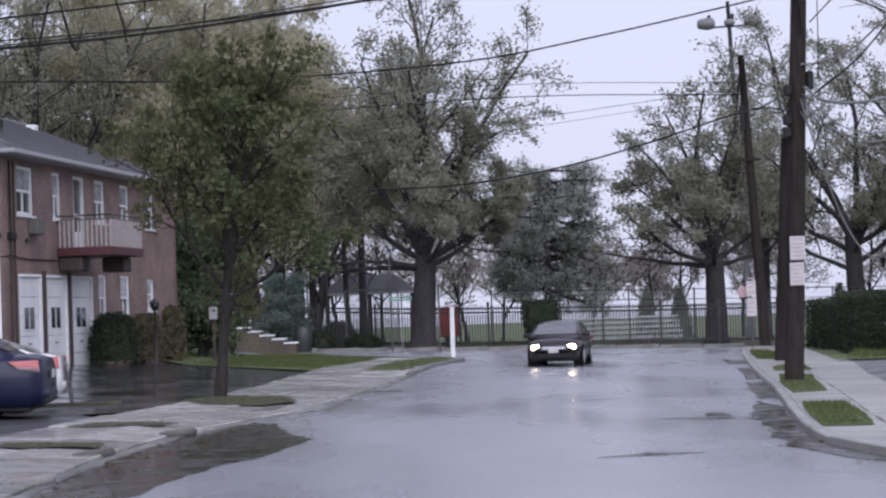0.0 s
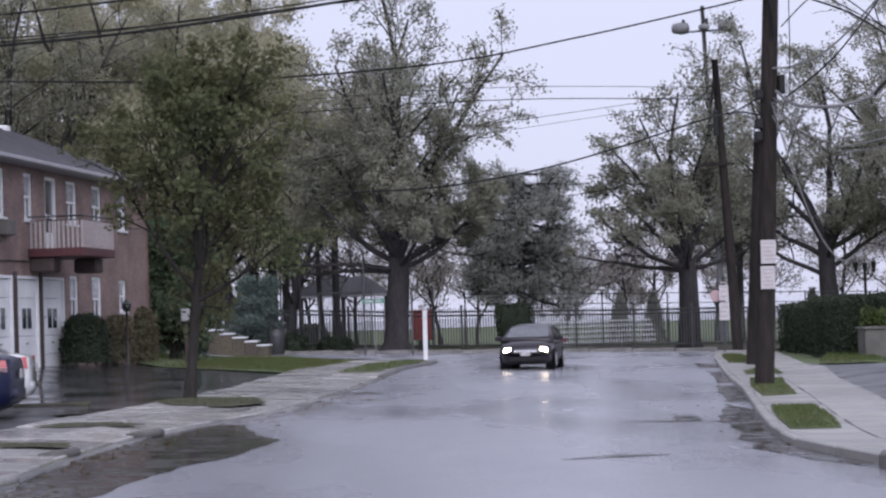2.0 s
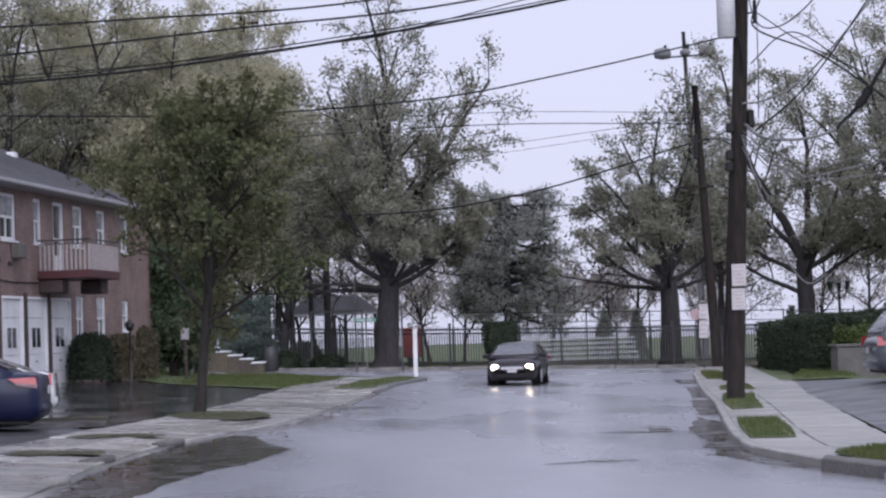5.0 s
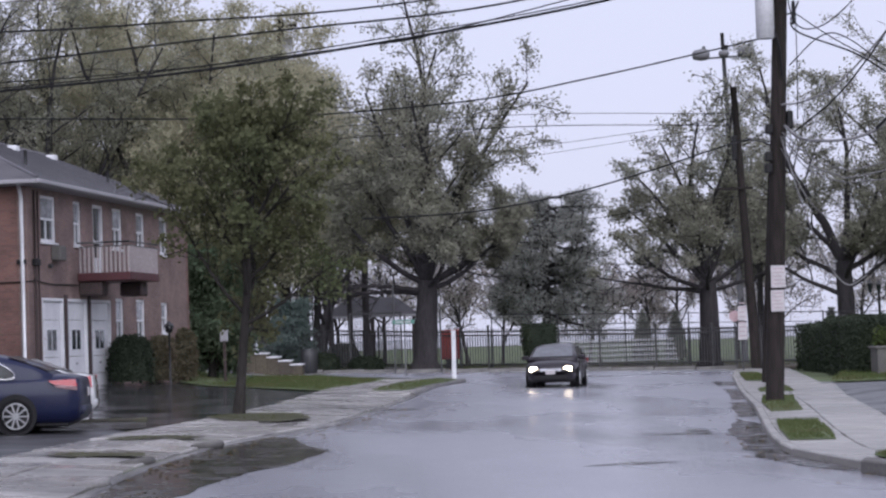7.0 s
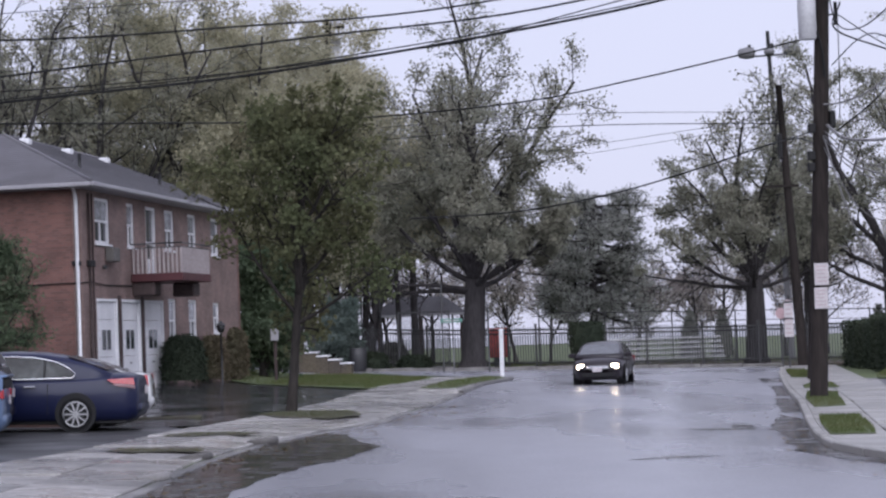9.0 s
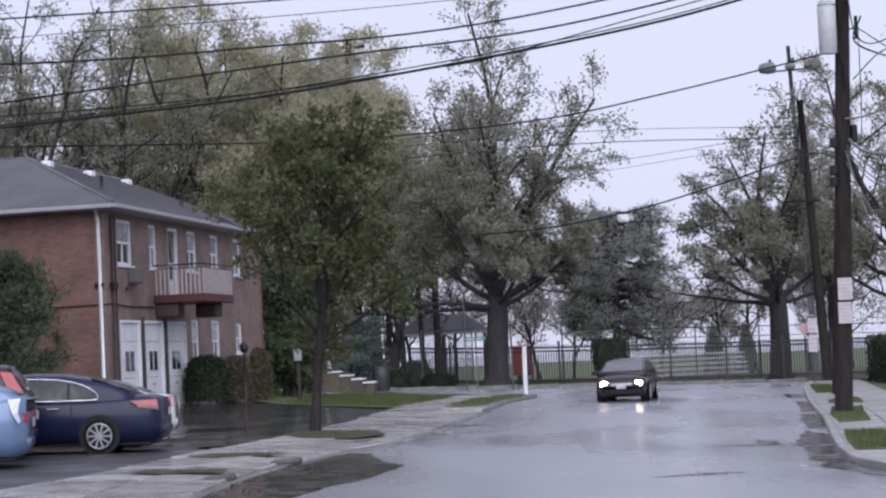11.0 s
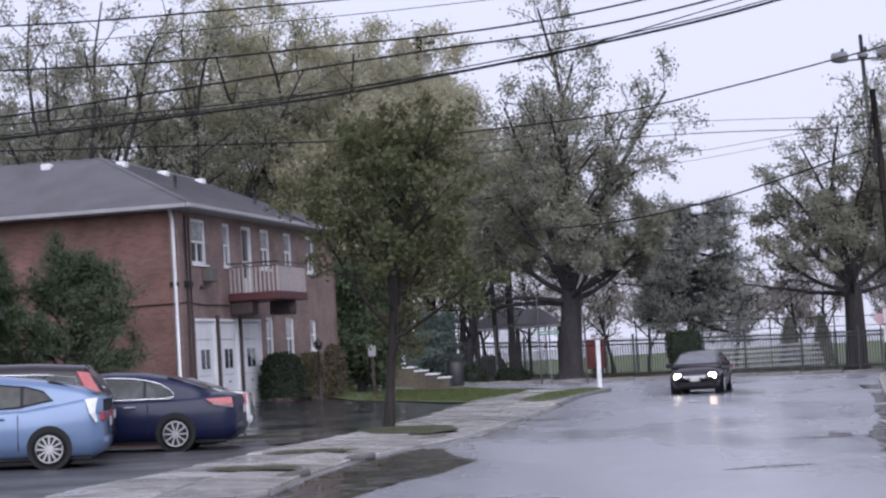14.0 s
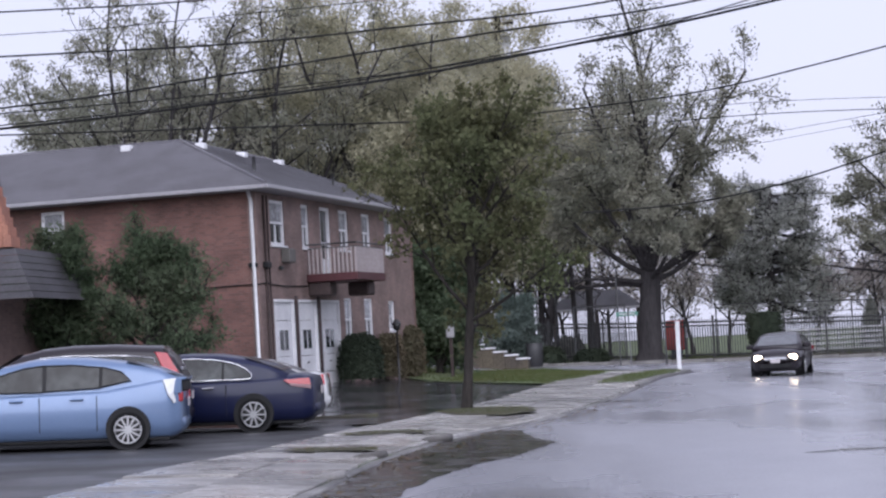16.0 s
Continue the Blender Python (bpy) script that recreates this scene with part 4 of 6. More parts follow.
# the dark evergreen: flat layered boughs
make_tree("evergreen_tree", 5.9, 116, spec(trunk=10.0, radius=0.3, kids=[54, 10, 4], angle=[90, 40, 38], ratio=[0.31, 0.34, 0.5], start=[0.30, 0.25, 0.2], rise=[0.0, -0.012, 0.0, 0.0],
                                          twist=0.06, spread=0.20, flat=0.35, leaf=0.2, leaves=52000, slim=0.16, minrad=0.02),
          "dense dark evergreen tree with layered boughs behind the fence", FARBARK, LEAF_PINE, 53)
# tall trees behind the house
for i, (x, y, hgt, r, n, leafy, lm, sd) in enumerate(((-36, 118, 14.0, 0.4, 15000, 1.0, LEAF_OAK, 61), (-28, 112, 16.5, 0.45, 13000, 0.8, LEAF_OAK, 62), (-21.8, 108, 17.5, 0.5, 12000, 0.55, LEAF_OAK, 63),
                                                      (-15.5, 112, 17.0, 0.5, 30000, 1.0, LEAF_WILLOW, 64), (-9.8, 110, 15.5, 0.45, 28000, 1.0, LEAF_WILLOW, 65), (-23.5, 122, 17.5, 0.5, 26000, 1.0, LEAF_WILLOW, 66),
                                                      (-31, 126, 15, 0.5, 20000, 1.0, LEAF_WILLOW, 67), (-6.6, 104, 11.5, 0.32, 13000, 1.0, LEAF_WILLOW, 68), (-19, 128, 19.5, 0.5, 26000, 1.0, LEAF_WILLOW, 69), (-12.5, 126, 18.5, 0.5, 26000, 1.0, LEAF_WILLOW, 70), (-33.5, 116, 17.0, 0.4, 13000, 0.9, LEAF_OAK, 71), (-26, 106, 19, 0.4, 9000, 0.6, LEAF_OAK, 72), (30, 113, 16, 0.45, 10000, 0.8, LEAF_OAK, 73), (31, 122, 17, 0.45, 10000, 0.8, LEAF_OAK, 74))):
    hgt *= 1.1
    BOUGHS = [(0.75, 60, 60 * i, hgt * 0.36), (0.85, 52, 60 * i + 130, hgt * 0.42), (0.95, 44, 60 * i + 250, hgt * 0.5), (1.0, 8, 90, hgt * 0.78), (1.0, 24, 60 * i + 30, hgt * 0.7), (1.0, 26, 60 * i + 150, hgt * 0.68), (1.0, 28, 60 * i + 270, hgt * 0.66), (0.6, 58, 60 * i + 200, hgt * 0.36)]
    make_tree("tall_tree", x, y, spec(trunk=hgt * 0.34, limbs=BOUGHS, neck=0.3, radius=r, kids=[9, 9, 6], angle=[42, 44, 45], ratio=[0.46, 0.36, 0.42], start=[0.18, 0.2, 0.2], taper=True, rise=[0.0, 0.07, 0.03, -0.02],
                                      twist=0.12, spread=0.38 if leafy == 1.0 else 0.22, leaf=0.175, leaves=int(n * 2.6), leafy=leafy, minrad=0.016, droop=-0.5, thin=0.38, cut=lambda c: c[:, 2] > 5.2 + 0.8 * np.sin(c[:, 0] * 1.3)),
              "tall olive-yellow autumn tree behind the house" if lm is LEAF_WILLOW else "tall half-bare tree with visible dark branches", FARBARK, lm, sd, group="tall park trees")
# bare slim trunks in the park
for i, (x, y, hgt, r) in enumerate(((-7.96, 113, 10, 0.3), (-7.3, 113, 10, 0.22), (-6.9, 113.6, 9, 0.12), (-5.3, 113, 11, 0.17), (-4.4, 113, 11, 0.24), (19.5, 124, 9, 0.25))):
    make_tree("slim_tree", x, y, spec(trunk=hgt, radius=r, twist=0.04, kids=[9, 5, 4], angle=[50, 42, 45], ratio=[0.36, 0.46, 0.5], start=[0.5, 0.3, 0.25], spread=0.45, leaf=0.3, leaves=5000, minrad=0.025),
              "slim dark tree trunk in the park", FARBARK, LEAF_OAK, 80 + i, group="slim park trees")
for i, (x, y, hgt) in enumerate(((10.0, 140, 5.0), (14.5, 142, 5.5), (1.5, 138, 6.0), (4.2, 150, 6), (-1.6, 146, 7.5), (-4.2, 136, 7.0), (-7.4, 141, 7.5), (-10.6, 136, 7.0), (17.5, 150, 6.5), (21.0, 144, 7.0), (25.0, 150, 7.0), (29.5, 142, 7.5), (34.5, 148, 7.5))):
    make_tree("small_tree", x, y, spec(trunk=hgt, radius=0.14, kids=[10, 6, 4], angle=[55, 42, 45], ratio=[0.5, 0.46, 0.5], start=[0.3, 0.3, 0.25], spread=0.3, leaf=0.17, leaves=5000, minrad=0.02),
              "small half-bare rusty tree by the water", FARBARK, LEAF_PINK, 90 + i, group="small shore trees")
# shrubs beside the house and the parked cars
make_tree("shrub", -15.5, 49.5, spec(trunk=4.3, radius=0.11, kids=[24, 6, 4], angle=[58, 45, 45], ratio=[0.30, 0.42, 0.5], start=[0.1, 0.2, 0.2], taper=True, spread=0.16, leaf=0.17, leaves=22000, slim=0.11),
          "dark green conifer shrub beside the brick house", BARK, LEAF_CONIFER, 101)
make_tree("shrub", -13.3, 49.0, spec(trunk=4.0, radius=0.10, kids=[24, 7, 5], angle=[58, 45, 45], ratio=[0.46, 0.42, 0.5], start=[0.26, 0.2, 0.2], fan=40, taper=True, twist=0.14, spread=0.13, leaf=0.17, leaves=24000, slim=0.11, leafy=0.85),
          "feathery green shrub before the red brick wall", BARK, LEAF_CONIFER, 102)
make_tree("shrub", -17.0, 50.5, spec(trunk=3.4, radius=0.12, kids=[22, 6, 4], angle=[62, 45, 45], ratio=[0.5, 0.42, 0.5], start=[0.08, 0.2, 0.2], taper=True, spread=0.18, leaf=0.17, leaves=14000, slim=0.11),
          "dark conifer shrub near the neighbouring roof", BARK, LEAF_CONIFER, 103)
make_tree("shrub", -7.9, 98.2, spec(trunk=3.3, radius=0.14, kids=[26, 7, 4], angle=[62, 45, 45], ratio=[0.38, 0.42, 0.5], start=[0.05, 0.2, 0.2], taper=True, spread=0.16, leaf=0.14, leaves=24000, slim=0.25),
          "dark blue-green shrub behind the park steps", BARK, LEAF_TEAL, 104)
make_tree("shrub", -9.5, 81, spec(trunk=5.0, radius=0.15, kids=[24, 6, 4], angle=[48, 45, 45], ratio=[0.30, 0.42, 0.5], start=[0.05, 0.2, 0.2], taper=True, spread=0.28, leaf=0.22, leaves=18000, slim=0.25),
          "dark evergreen behind the street tree", BARK, LEAF_CONIFER, 105)


def leafy_solid(name, x, y, shape, count, leaf, mat, label, category, seed, size=0.09, core=0.86):
    """A clipped shrub: a core and a skin of leaves over the surface that shape(u, v) gives, u and v from 0 to 1."""
    r = np.random.default_rng(seed)
    root = thing(name, pose(x, y, gz(x, y)), label, category)
    uv = r.uniform(0, 1, (count, 2))
    pts = np.array([shape(a, b) for a, b in uv])
    mid = np.array([0, 0, pts[:, 2].mean()])
    c = mid + (pts - mid) * r.uniform(core, 1.03, count)[:, None] + r.normal(0, size * 0.35, (count, 3))
    ax = r.normal(0, 1, (count, 3))
    ax /= np.linalg.norm(ax, axis=1)[:, None]
    sd = np.cross(ax, r.normal(0, 1, (count, 3)))
    sd /= np.linalg.norm(sd, axis=1)[:, None]
    L = (size * r.uniform(0.6, 1.3, count))[:, None]
    vv = np.stack([c, c + ax * L * 0.45 + sd * L * 0.36, c + ax * L, c + ax * L * 0.5 - sd * L * 0.36], 1).reshape(-1, 3)
    fast("leaves", vv, np.arange(count * 4).reshape(-1, 4), mat, root)
    nu, nv = 20, 12
    v = [mid + (np.array(shape(i / nu, j / nv)) - mid) * core for j in range(nv + 1) for i in range(nu)]
    q = [(j * nu + i, j * nu + (i + 1) % nu, (j + 1) * nu + (i + 1) % nu, (j + 1) * nu + i) for j in range(nv) for i in range(nu)]
    fast("core", v, q, mat, root)
    return root


def dome(rx, ry, h, flat=0.5):
    def f(u, v):
        a = u * math.tau
        k = math.sin(v * math.pi / 2) ** flat
        return (rx * math.cos(a) * k, ry * math.sin(a) * k, h * math.cos(v * math.pi / 2) ** 0.7)
    return f


def block(sx, sy, h, narrow=0.0):
    def f(u, v):
        a = u * math.tau
        c, s = math.cos(a), math.sin(a)
        m = (abs(c) ** 8 + abs(s) ** 8) ** (-1 / 8)
        if v < 0.3:
            return (sx * c * m * v / 0.3, sy * s * m * v / 0.3, h + 0.03 * math.sin(9 * c * v + 5 * s))
        k = 1 - narrow * ((v - 0.3) / 0.7) ** 4
        return (sx * c * m * k, sy * s * m * k, h * (1 - (v - 0.3) / 0.7))
    return f


leafy_solid("round_bush", -10.45, 66.3, dome(0.75, 0.8, 1.6), 4500, 0.1, LEAF_HEDGE, "clipped round dark green bush by the garage doors", "bush", 1, 0.10)
leafy_solid("hedge", -10.1, 71, dome(0.5, 1.2, 1.6), 4000, 0.1, LEAF_BROWN, "overgrown hedge along the house front", "hedge", 2, 0.12)
leafy_solid("hedge", -9.9, 75, dome(0.5, 1.2, 1.9), 4000, 0.1, LEAF_BROWN, "loose brownish-green hedge along the house", "hedge", 3, 0.13)
leafy_solid("vase_bush", 4.65, 100.2, block(0.84, 0.75, 2.25, 0.85), 4500, 0.1, LEAF_HEDGE, "dark clipped bush with a flat top before the fence", "bush", 4, 0.10)
for i, (x, y, sx, sy, h) in enumerate(((17.2, 90, 0.8, 4.5, 2.1), (16.55, 80.6, 0.9, 2.6, 2.3), (18.6, 79.5, 1.25, 2.6, 2.4))):
    leafy_solid("hedge", x, y, block(sx, sy, h), 9000, 0.1, LEAF_HEDGE, "tall clipped dark green hedge beside the pavement", "hedge", 10 + i, 0.11, 0.93)
leafy_solid("hedge", 20.0, 76, dome(2.2, 2.4, 3.15), 9000, 0.1, LEAF_HEDGE, "high rounded dark hedge behind the driveway", "hedge", 15, 0.13)
for x, y in ((12.4, 126), (14.6, 127), (24.5, 127)):
    leafy_solid("cone_shrub", x, y, lambda u, v: (0.75 * math.cos(u * math.tau) * v ** 0.6, 0.75 * math.sin(u * math.tau) * v ** 0.6, 3.2 * (1 - v)), 1600, 0.1, LEAF_DARK, "narrow cone-shaped evergreen shrub in the park", "shrub", int(x * 3), 0.16)
for x, y, h in ((-8.4, 101.5, 1.7), (-7.9, 106, 1.5), (-5.4, 104.5, 1.3)):
    leafy_solid("park_bush", x, y, dome(0.9, 0.8, h), 1800, 0.1, LEAF_DARK, "dark bush at the park fence", "bush", int(h * 10), 0.14)

for k, (x, y, sx, h) in enumerate(((-11.5, 97.2, 1.3, 0.9), (-8.9, 97.6, 1.2, 0.75), (-6.4, 98.4, 1.2, 0.9), (-4.0, 99.2, 0.9, 0.7))):
    leafy_solid("low_bush", x, y, dome(sx, 0.7, h), 2200, 0.1, LEAF_HEDGE, "low dark bush in the bed beyond the lawn", "bush", 40 + k, 0.12)

# ---- the park fence ----
def fence_y(x):
    return 102.2 - 0.12 * (x - 9) if x > -1 else 103.4


fence = thing("iron_fence", pose(0, 0, 0), "black iron picket fence along the park", "fence")
picket = mesh_of("picket", tube(bmesh.new(), [(0, 0, 0.12), (0, 0, 2.02), (0, 0, 2.12)], [0.029, 0.029, 0.006], 5), IRON)
post = mesh_of("fence_post", box(boxed(-0.06, -0.06, -0.1, 0.06, 0.06, 2.2, 0.01), -0.075, -0.075, 2.2, 0.075, 0.075, 2.27, 0.015), IRON)
x, i = -12.0, 0
while x < 32:
    y, z = fence_y(x), gz(x, fence_y(x)) + 0.02
    if i % 21 == 0:
        o = new("fence_post", post)
    else:
        o = new("picket", picket)
    o.parent, o.location = fence, (x, y, z)
    x += 0.135
    i += 1
for h in (0.25, 1.75, 1.95):
    part("rail", tube(bmesh.new(), [(u, fence_y(u), gz(u, 102) + 0.02 + h) for u in (-12, -1.01, 10, 32)], 0.042, 5), IRON, fence)

# taller chain-link fence round the ball field
chain = thing("chain_link_fence", pose(0, 0, 0), "tall grey chain-link fence posts behind the iron fence", "fence")
for x, y, h in ((2.4, 104.6, 2.9), (6.0, 107, 2.9), (9.6, 107, 2.9), (13.0, 107, 2.9), (16.6, 107, 2.9), (20.2, 107, 2.9), (24, 107, 2.9)):
    part("fence_post", tube(bmesh.new(), [(x, y, gz(x, y) - 0.1), (x, y, gz(x, y) + h), (x, y, gz(x, y) + h + 0.06)], [0.04, 0.04, 0.015], 6), IRON, chain)
part("rail", tube(bmesh.new(), [(2.4, 104.6, 2.8), (6, 107, 2.72), (24, 107, 2.3)], 0.025, 5), IRON, chain)
part("lower_rail", tube(bmesh.new(), [(6, 107, 2.2), (24, 107, 1.8)], 0.02, 5), IRON, chain)
mesh = bmesh.new()
for k in range(150):
    u = 6 + k * 0.12
    for s in (-1, 1):
        tube(mesh, [(u, 107.02, gz(u, 107) + 0.1), (u + s * 1.4, 107.02, gz(u, 107) + 2.7)], 0.0025, 3, False)
tagged(part("wire_mesh", mesh, GALV, chain), kind="stuff")
# dark posts at the corner by the old tree
for x, y, h in ((-8.9, 104, 4.2), (-6.9, 104, 3.8), (-5.9, 104, 4.0), (-2.45, 95, 4.3), (-0.25, 93.5, 3.0), (0.75, 104.5, 3.3)):
    tagged(part("steel_post", tube(bmesh.new(), [(x, y, gz(x, y) - 0.1), (x, y, gz(x, y) + h), (x, y, gz(x, y) + h + 0.05)], [0.045, 0.045, 0.02], 8), IRON), "slim dark steel post at the park corner", "post")
gate = thing("mesh_gate", pose(-3.6, 102.6, gz(-3.6, 102)), "dark wire-mesh gate panel by the old tree", "gate")
part("gate_frame", box(box(box(boxed(-1.35, -0.03, 0.1, -1.28, 0.03, 3.0), 1.28, -0.03, 0.1, 1.35, 0.03, 3.0), -1.278, -0.03, 2.93, 1.278, 0.03, 3.0), -1.278, -0.03, 0.1, 1.278, 0.03, 0.17), POLEGREY, gate)
mesh = bmesh.new()
for k in range(40):
    tube(mesh, [(-1.28 + k * 0.065, 0, 0.12), (-1.28 + k * 0.065, 0, 2.98)], 0.009, 3, False)
    tube(mesh, [(-1.3, 0, 0.12 + k * 0.072), (1.3, 0, 0.12 + k * 0.072)], 0.006, 3, False)
tagged(part("wire_mesh", mesh, IRON, gate), kind="stuff")

# bleachers
bleach = thing("bleachers", pose(9.2, 109.5, gz(9.2, 109)), "grey aluminium bleachers with five rows of planks", "bleachers")
for r in range(5):
    part("seat_plank", boxed(-3.5, r * 0.6, 0.27 + r * 0.27, 3.5, r * 0.6 + 0.26, 0.37 + r * 0.27, 0.01), PLANK, bleach)
    part("foot_plank", boxed(-3.5, r * 0.6 + 0.3, 0.12 + r * 0.27, 3.5, r * 0.6 + 0.5, 0.155 + r * 0.27, 0.01), PLANK, bleach)
for k in range(5):
    u = -3.2 + k * 1.6
    part("support_frame", tube(tube(bmesh.new(), [(u, 0, 0), (u, 2.6, 1.4)], 0.035, 5), [(u, 2.6, 0), (u, 2.6, 1.42)], 0.035, 5), GALV, bleach)

bin_ = thing("red_bin", pose(0.25, 105.2, gz(0.4, 105)), "red plastic bin beyond the park fence", "bin")
part("body", boxed(-0.52, -0.35, 0.55, 0.52, 0.35, 2.0, 0.05), REDPAINT, bin_)
part("lid", boxed(-0.55, -0.39, 2.0, 0.55, 0.39, 2.1, 0.03), REDPAINT, bin_)
part("stand", boxed(-0.3, -0.28, 0, 0.3, 0.28, 0.55, 0.02), IRON, bin_)

# park stairs beside the shrubs
steps = thing("outdoor_stairs", pose(-8.3, 94, gz(-8, 94)), "flight of pale concrete steps at the park edge", "stairs")
for k in range(5):
    # dark-coloured bodies stand in for the dark open gaps behind the treads
    part("step", boxed(-1.25 + k * 0.55, 0.04, -0.1, -0.70 + k * 0.55, 1.6, 1.19 - k * 0.19, 0.02), MULCH, steps)
    part("tread", boxed(-1.27 + k * 0.55, 0, 1.192 - k * 0.19, -0.66 + k * 0.55, 1.6, 1.262 - k * 0.19, 0.015), WHITE, steps, "pale worn concrete tread")


# dark litter barrel at the park edge
barrel = thing("litter_barrel", pose(-6.7, 97.5, gz(-6.7, 97.5) + 0.05), "dark steel litter barrel standing at the park edge", "bin")
part("body", tube(bmesh.new(), [(0, 0, 0), (0, 0, 0.04), (0, 0, 0.55), (0, 0, 1.08), (0, 0, 1.1)], [0.36, 0.4, 0.42, 0.42, 0.4], 16), IRON, barrel)
for z in (0.36, 0.74):
    part("hoop", tube(bmesh.new(), [(0, 0, z), (0, 0, z + 0.02), (0, 0, z + 0.04)], [0.425, 0.437, 0.425], 16), IRON, barrel)
part("rim", tube(bmesh.new(), [(0, 0, 1.1), (0, 0, 1.13), (0, 0, 1.15)], [0.43, 0.44, 0.40], 16), IRON, barrel)

# open park shelter with a low grey hip roof
shelter = thing("park_shelter", pose(-4.6, 126, gz(-4.6, 126)), "open park shelter with a grey hip roof on slim posts", "shelter")
bm = bmesh.new()
low = [bm.verts.new(p) for p in ((-3.0, -1.6, 3.1), (3.0, -1.6, 3.1), (3.0, 1.6, 3.1), (-3.0, 1.6, 3.1))]
top = [bm.verts.new(p) for p in ((-1.5, 0, 4.25), (1.5, 0, 4.25))]
for f in ((low[0], low[1], top[1], top[0]), (low[2], low[3], top[0], top[1]), (low[1], low[2], top[1]), (low[3], low[0], top[0])):
    bm.faces.new(f)
bmesh.ops.solidify(bm, geom=bm.faces[:], thickness=0.08)
part("roof", bm, SHINGLE, shelter)
part("fascia", boxed(-3.02, -1.66, 2.98, 3.02, -1.58, 3.12, 0.01), GREYTRIM, shelter)
for u in (-2.6, 0.0, 2.6):
    for w in (-1.3, 1.3):
        part("post", boxed(u - 0.08, w - 0.08, -0.1, u + 0.08, w + 0.08, 3.12, 0.01), DARKWOOD, shelter)

# garden lamp and meter box by the house front
gl = thing("garden_lamp", pose(-9.68, 70.0, gz(-9.68, 70)), "black garden lamp on a slim post by the hedge", "lamp")
part("post", tube(bmesh.new(), [(0, 0, -0.1), (0, 0, 1.85)], 0.035, 8), IRON, gl)
part("lantern", tube(bmesh.new(), [(0, 0, 1.85), (0, 0, 1.9), (0, 0, 2.1), (0, 0, 2.14)], [0.07, 0.12, 0.17, 0.05], 8), CARGLASS, gl)
part("cap", tube(bmesh.new(), [(0, 0, 2.12), (0, 0, 2.2), (0, 0, 2.27)], [0.19, 0.10, 0.02], 8), IRON, gl)
mb = thing("meter_post", pose(-8.42, 76.0, gz(-8.42, 76)), "pale grey box on a wooden post beside the lawn", "post")
part("post", boxed(-0.06, -0.05, -0.1, 0.06, 0.05, 1.9, 0.01), DARKWOOD, mb)
part("box", boxed(-0.15, -0.16, 1.62, 0.15, -0.052, 2.08, 0.02), GREYTRIM, mb)

# ---- posts and signs ----
wp = thing("marker_post", pose(0.28, 80.4, gz(0.28, 80.4), 0, 0.6, 0), "white wooden marker post at the street corner", "post")
part("shaft", boxed(-0.085, -0.085, -0.1, 0.085, 0.085, 1.92, 0.012), WHITE, wp)
part("cap", boxed(-0.1, -0.1, 1.92, 0.1, 0.1, 1.97, 0.015), WHITE, wp)

ss = thing("street_sign", pose(-1.85, 90, gz(-1.85, 90)), "green street-name sign on a slim steel pole", "street sign")
part("pole", tube(bmesh.new(), [(0, 0, -0.1), (0, 0, 2.7)], 0.035, 8), POLEGREY, ss)
plate = part("plate", boxed(-0.55, -0.012, 2.32, 0.45, 0.012, 2.5, 0.006), GREENSIGN, ss)
part("lettering_bar", boxed(-0.42, -0.018, 2.385, 0.30, -0.0125, 2.435), SIGN, plate)

rs = thing("parking_sign", pose(13.1, 88.5, gz(13.1, 88.5), 0, 0.8, 0), "white parking signs stacked on a steel post", "sign")
part("pole", tube(bmesh.new(), [(0, 0, -0.1), (0, 0, 3.3)], 0.035, 8), IRON, rs)
for z0, z1, w in ((2.3, 2.95, 0.2), (1.45, 2.2, 0.2)):
    pl = part("plate", boxed(-w, -0.06, z0, w, -0.036, z1, 0.01), SIGN, rs)
    for k in range(4):
        part("lettering_bar", boxed(-w * 0.75, -0.066, z0 + 0.14 + k * 0.2, w * (0.7 - 0.2 * (k % 2)), -0.0605, z0 + 0.2 + k * 0.2), SIGNINK, pl)
st = thing("stop_sign", pose(12.85, 88.9, gz(12.8, 89)), "small faded red round sign on a post", "sign")
part("pole", tube(bmesh.new(), [(0, 0, -0.1), (0, 0, 2.8)], 0.03, 8), IRON, st)
part("plate", tube(bmesh.new(), [(0, -0.05, 2.5), (0, -0.035, 2.5)], 0.26, 8), material("faded_red_sign", (0.52, 0.36, 0.37), 0.5, 0.15, 4, 20, 0), st)


# ---- utility poles ----
def lean_pole(name, base, top, r0, r1, label):
    root = thing(name, pose(base[0], base[1], gz(base[0], base[1])), label, "utility pole")
    d = Vector((top[0] - base[0], top[1] - base[1], top[2] - gz(base[0], base[1])))
    part("shaft", tube(bmesh.new(), [d * k for k in (-0.02, 0.25, 0.5, 0.75, 1.0)], [r0 + (r1 - r0) * k for k in (0, 0.25, 0.5, 0.75, 1)], 14), WOODPOLE, root, smooth=False)
    return root, d


pole, up = lean_pole("utility_pole", (8.32, 50.7), (8.98, 50.7, 12.2), 0.235, 0.17, "dark tarred wooden utility pole with transformer and notices")
pole.matrix_basis = pose(7.71, 47.3, -0.068) @ Matrix.Scale(0.933, 4)
at = lambda z: up * (z / up.z)
tank = part("transformer", tube(bmesh.new(), [at(9.2) + Vector((-0.37, -0.15, z)) for z in (0, 0.03, 1.2, 1.26)], [0.2, 0.235, 0.235, 0.21], 18), TANK, pole, "pale grey transformer can")
part("lid", tube(bmesh.new(), [at(9.2) + Vector((-0.37, -0.15, 1.26)), at(9.2) + Vector((-0.37, -0.15, 1.34))], [0.24, 0.2], 18), TANK, tank)
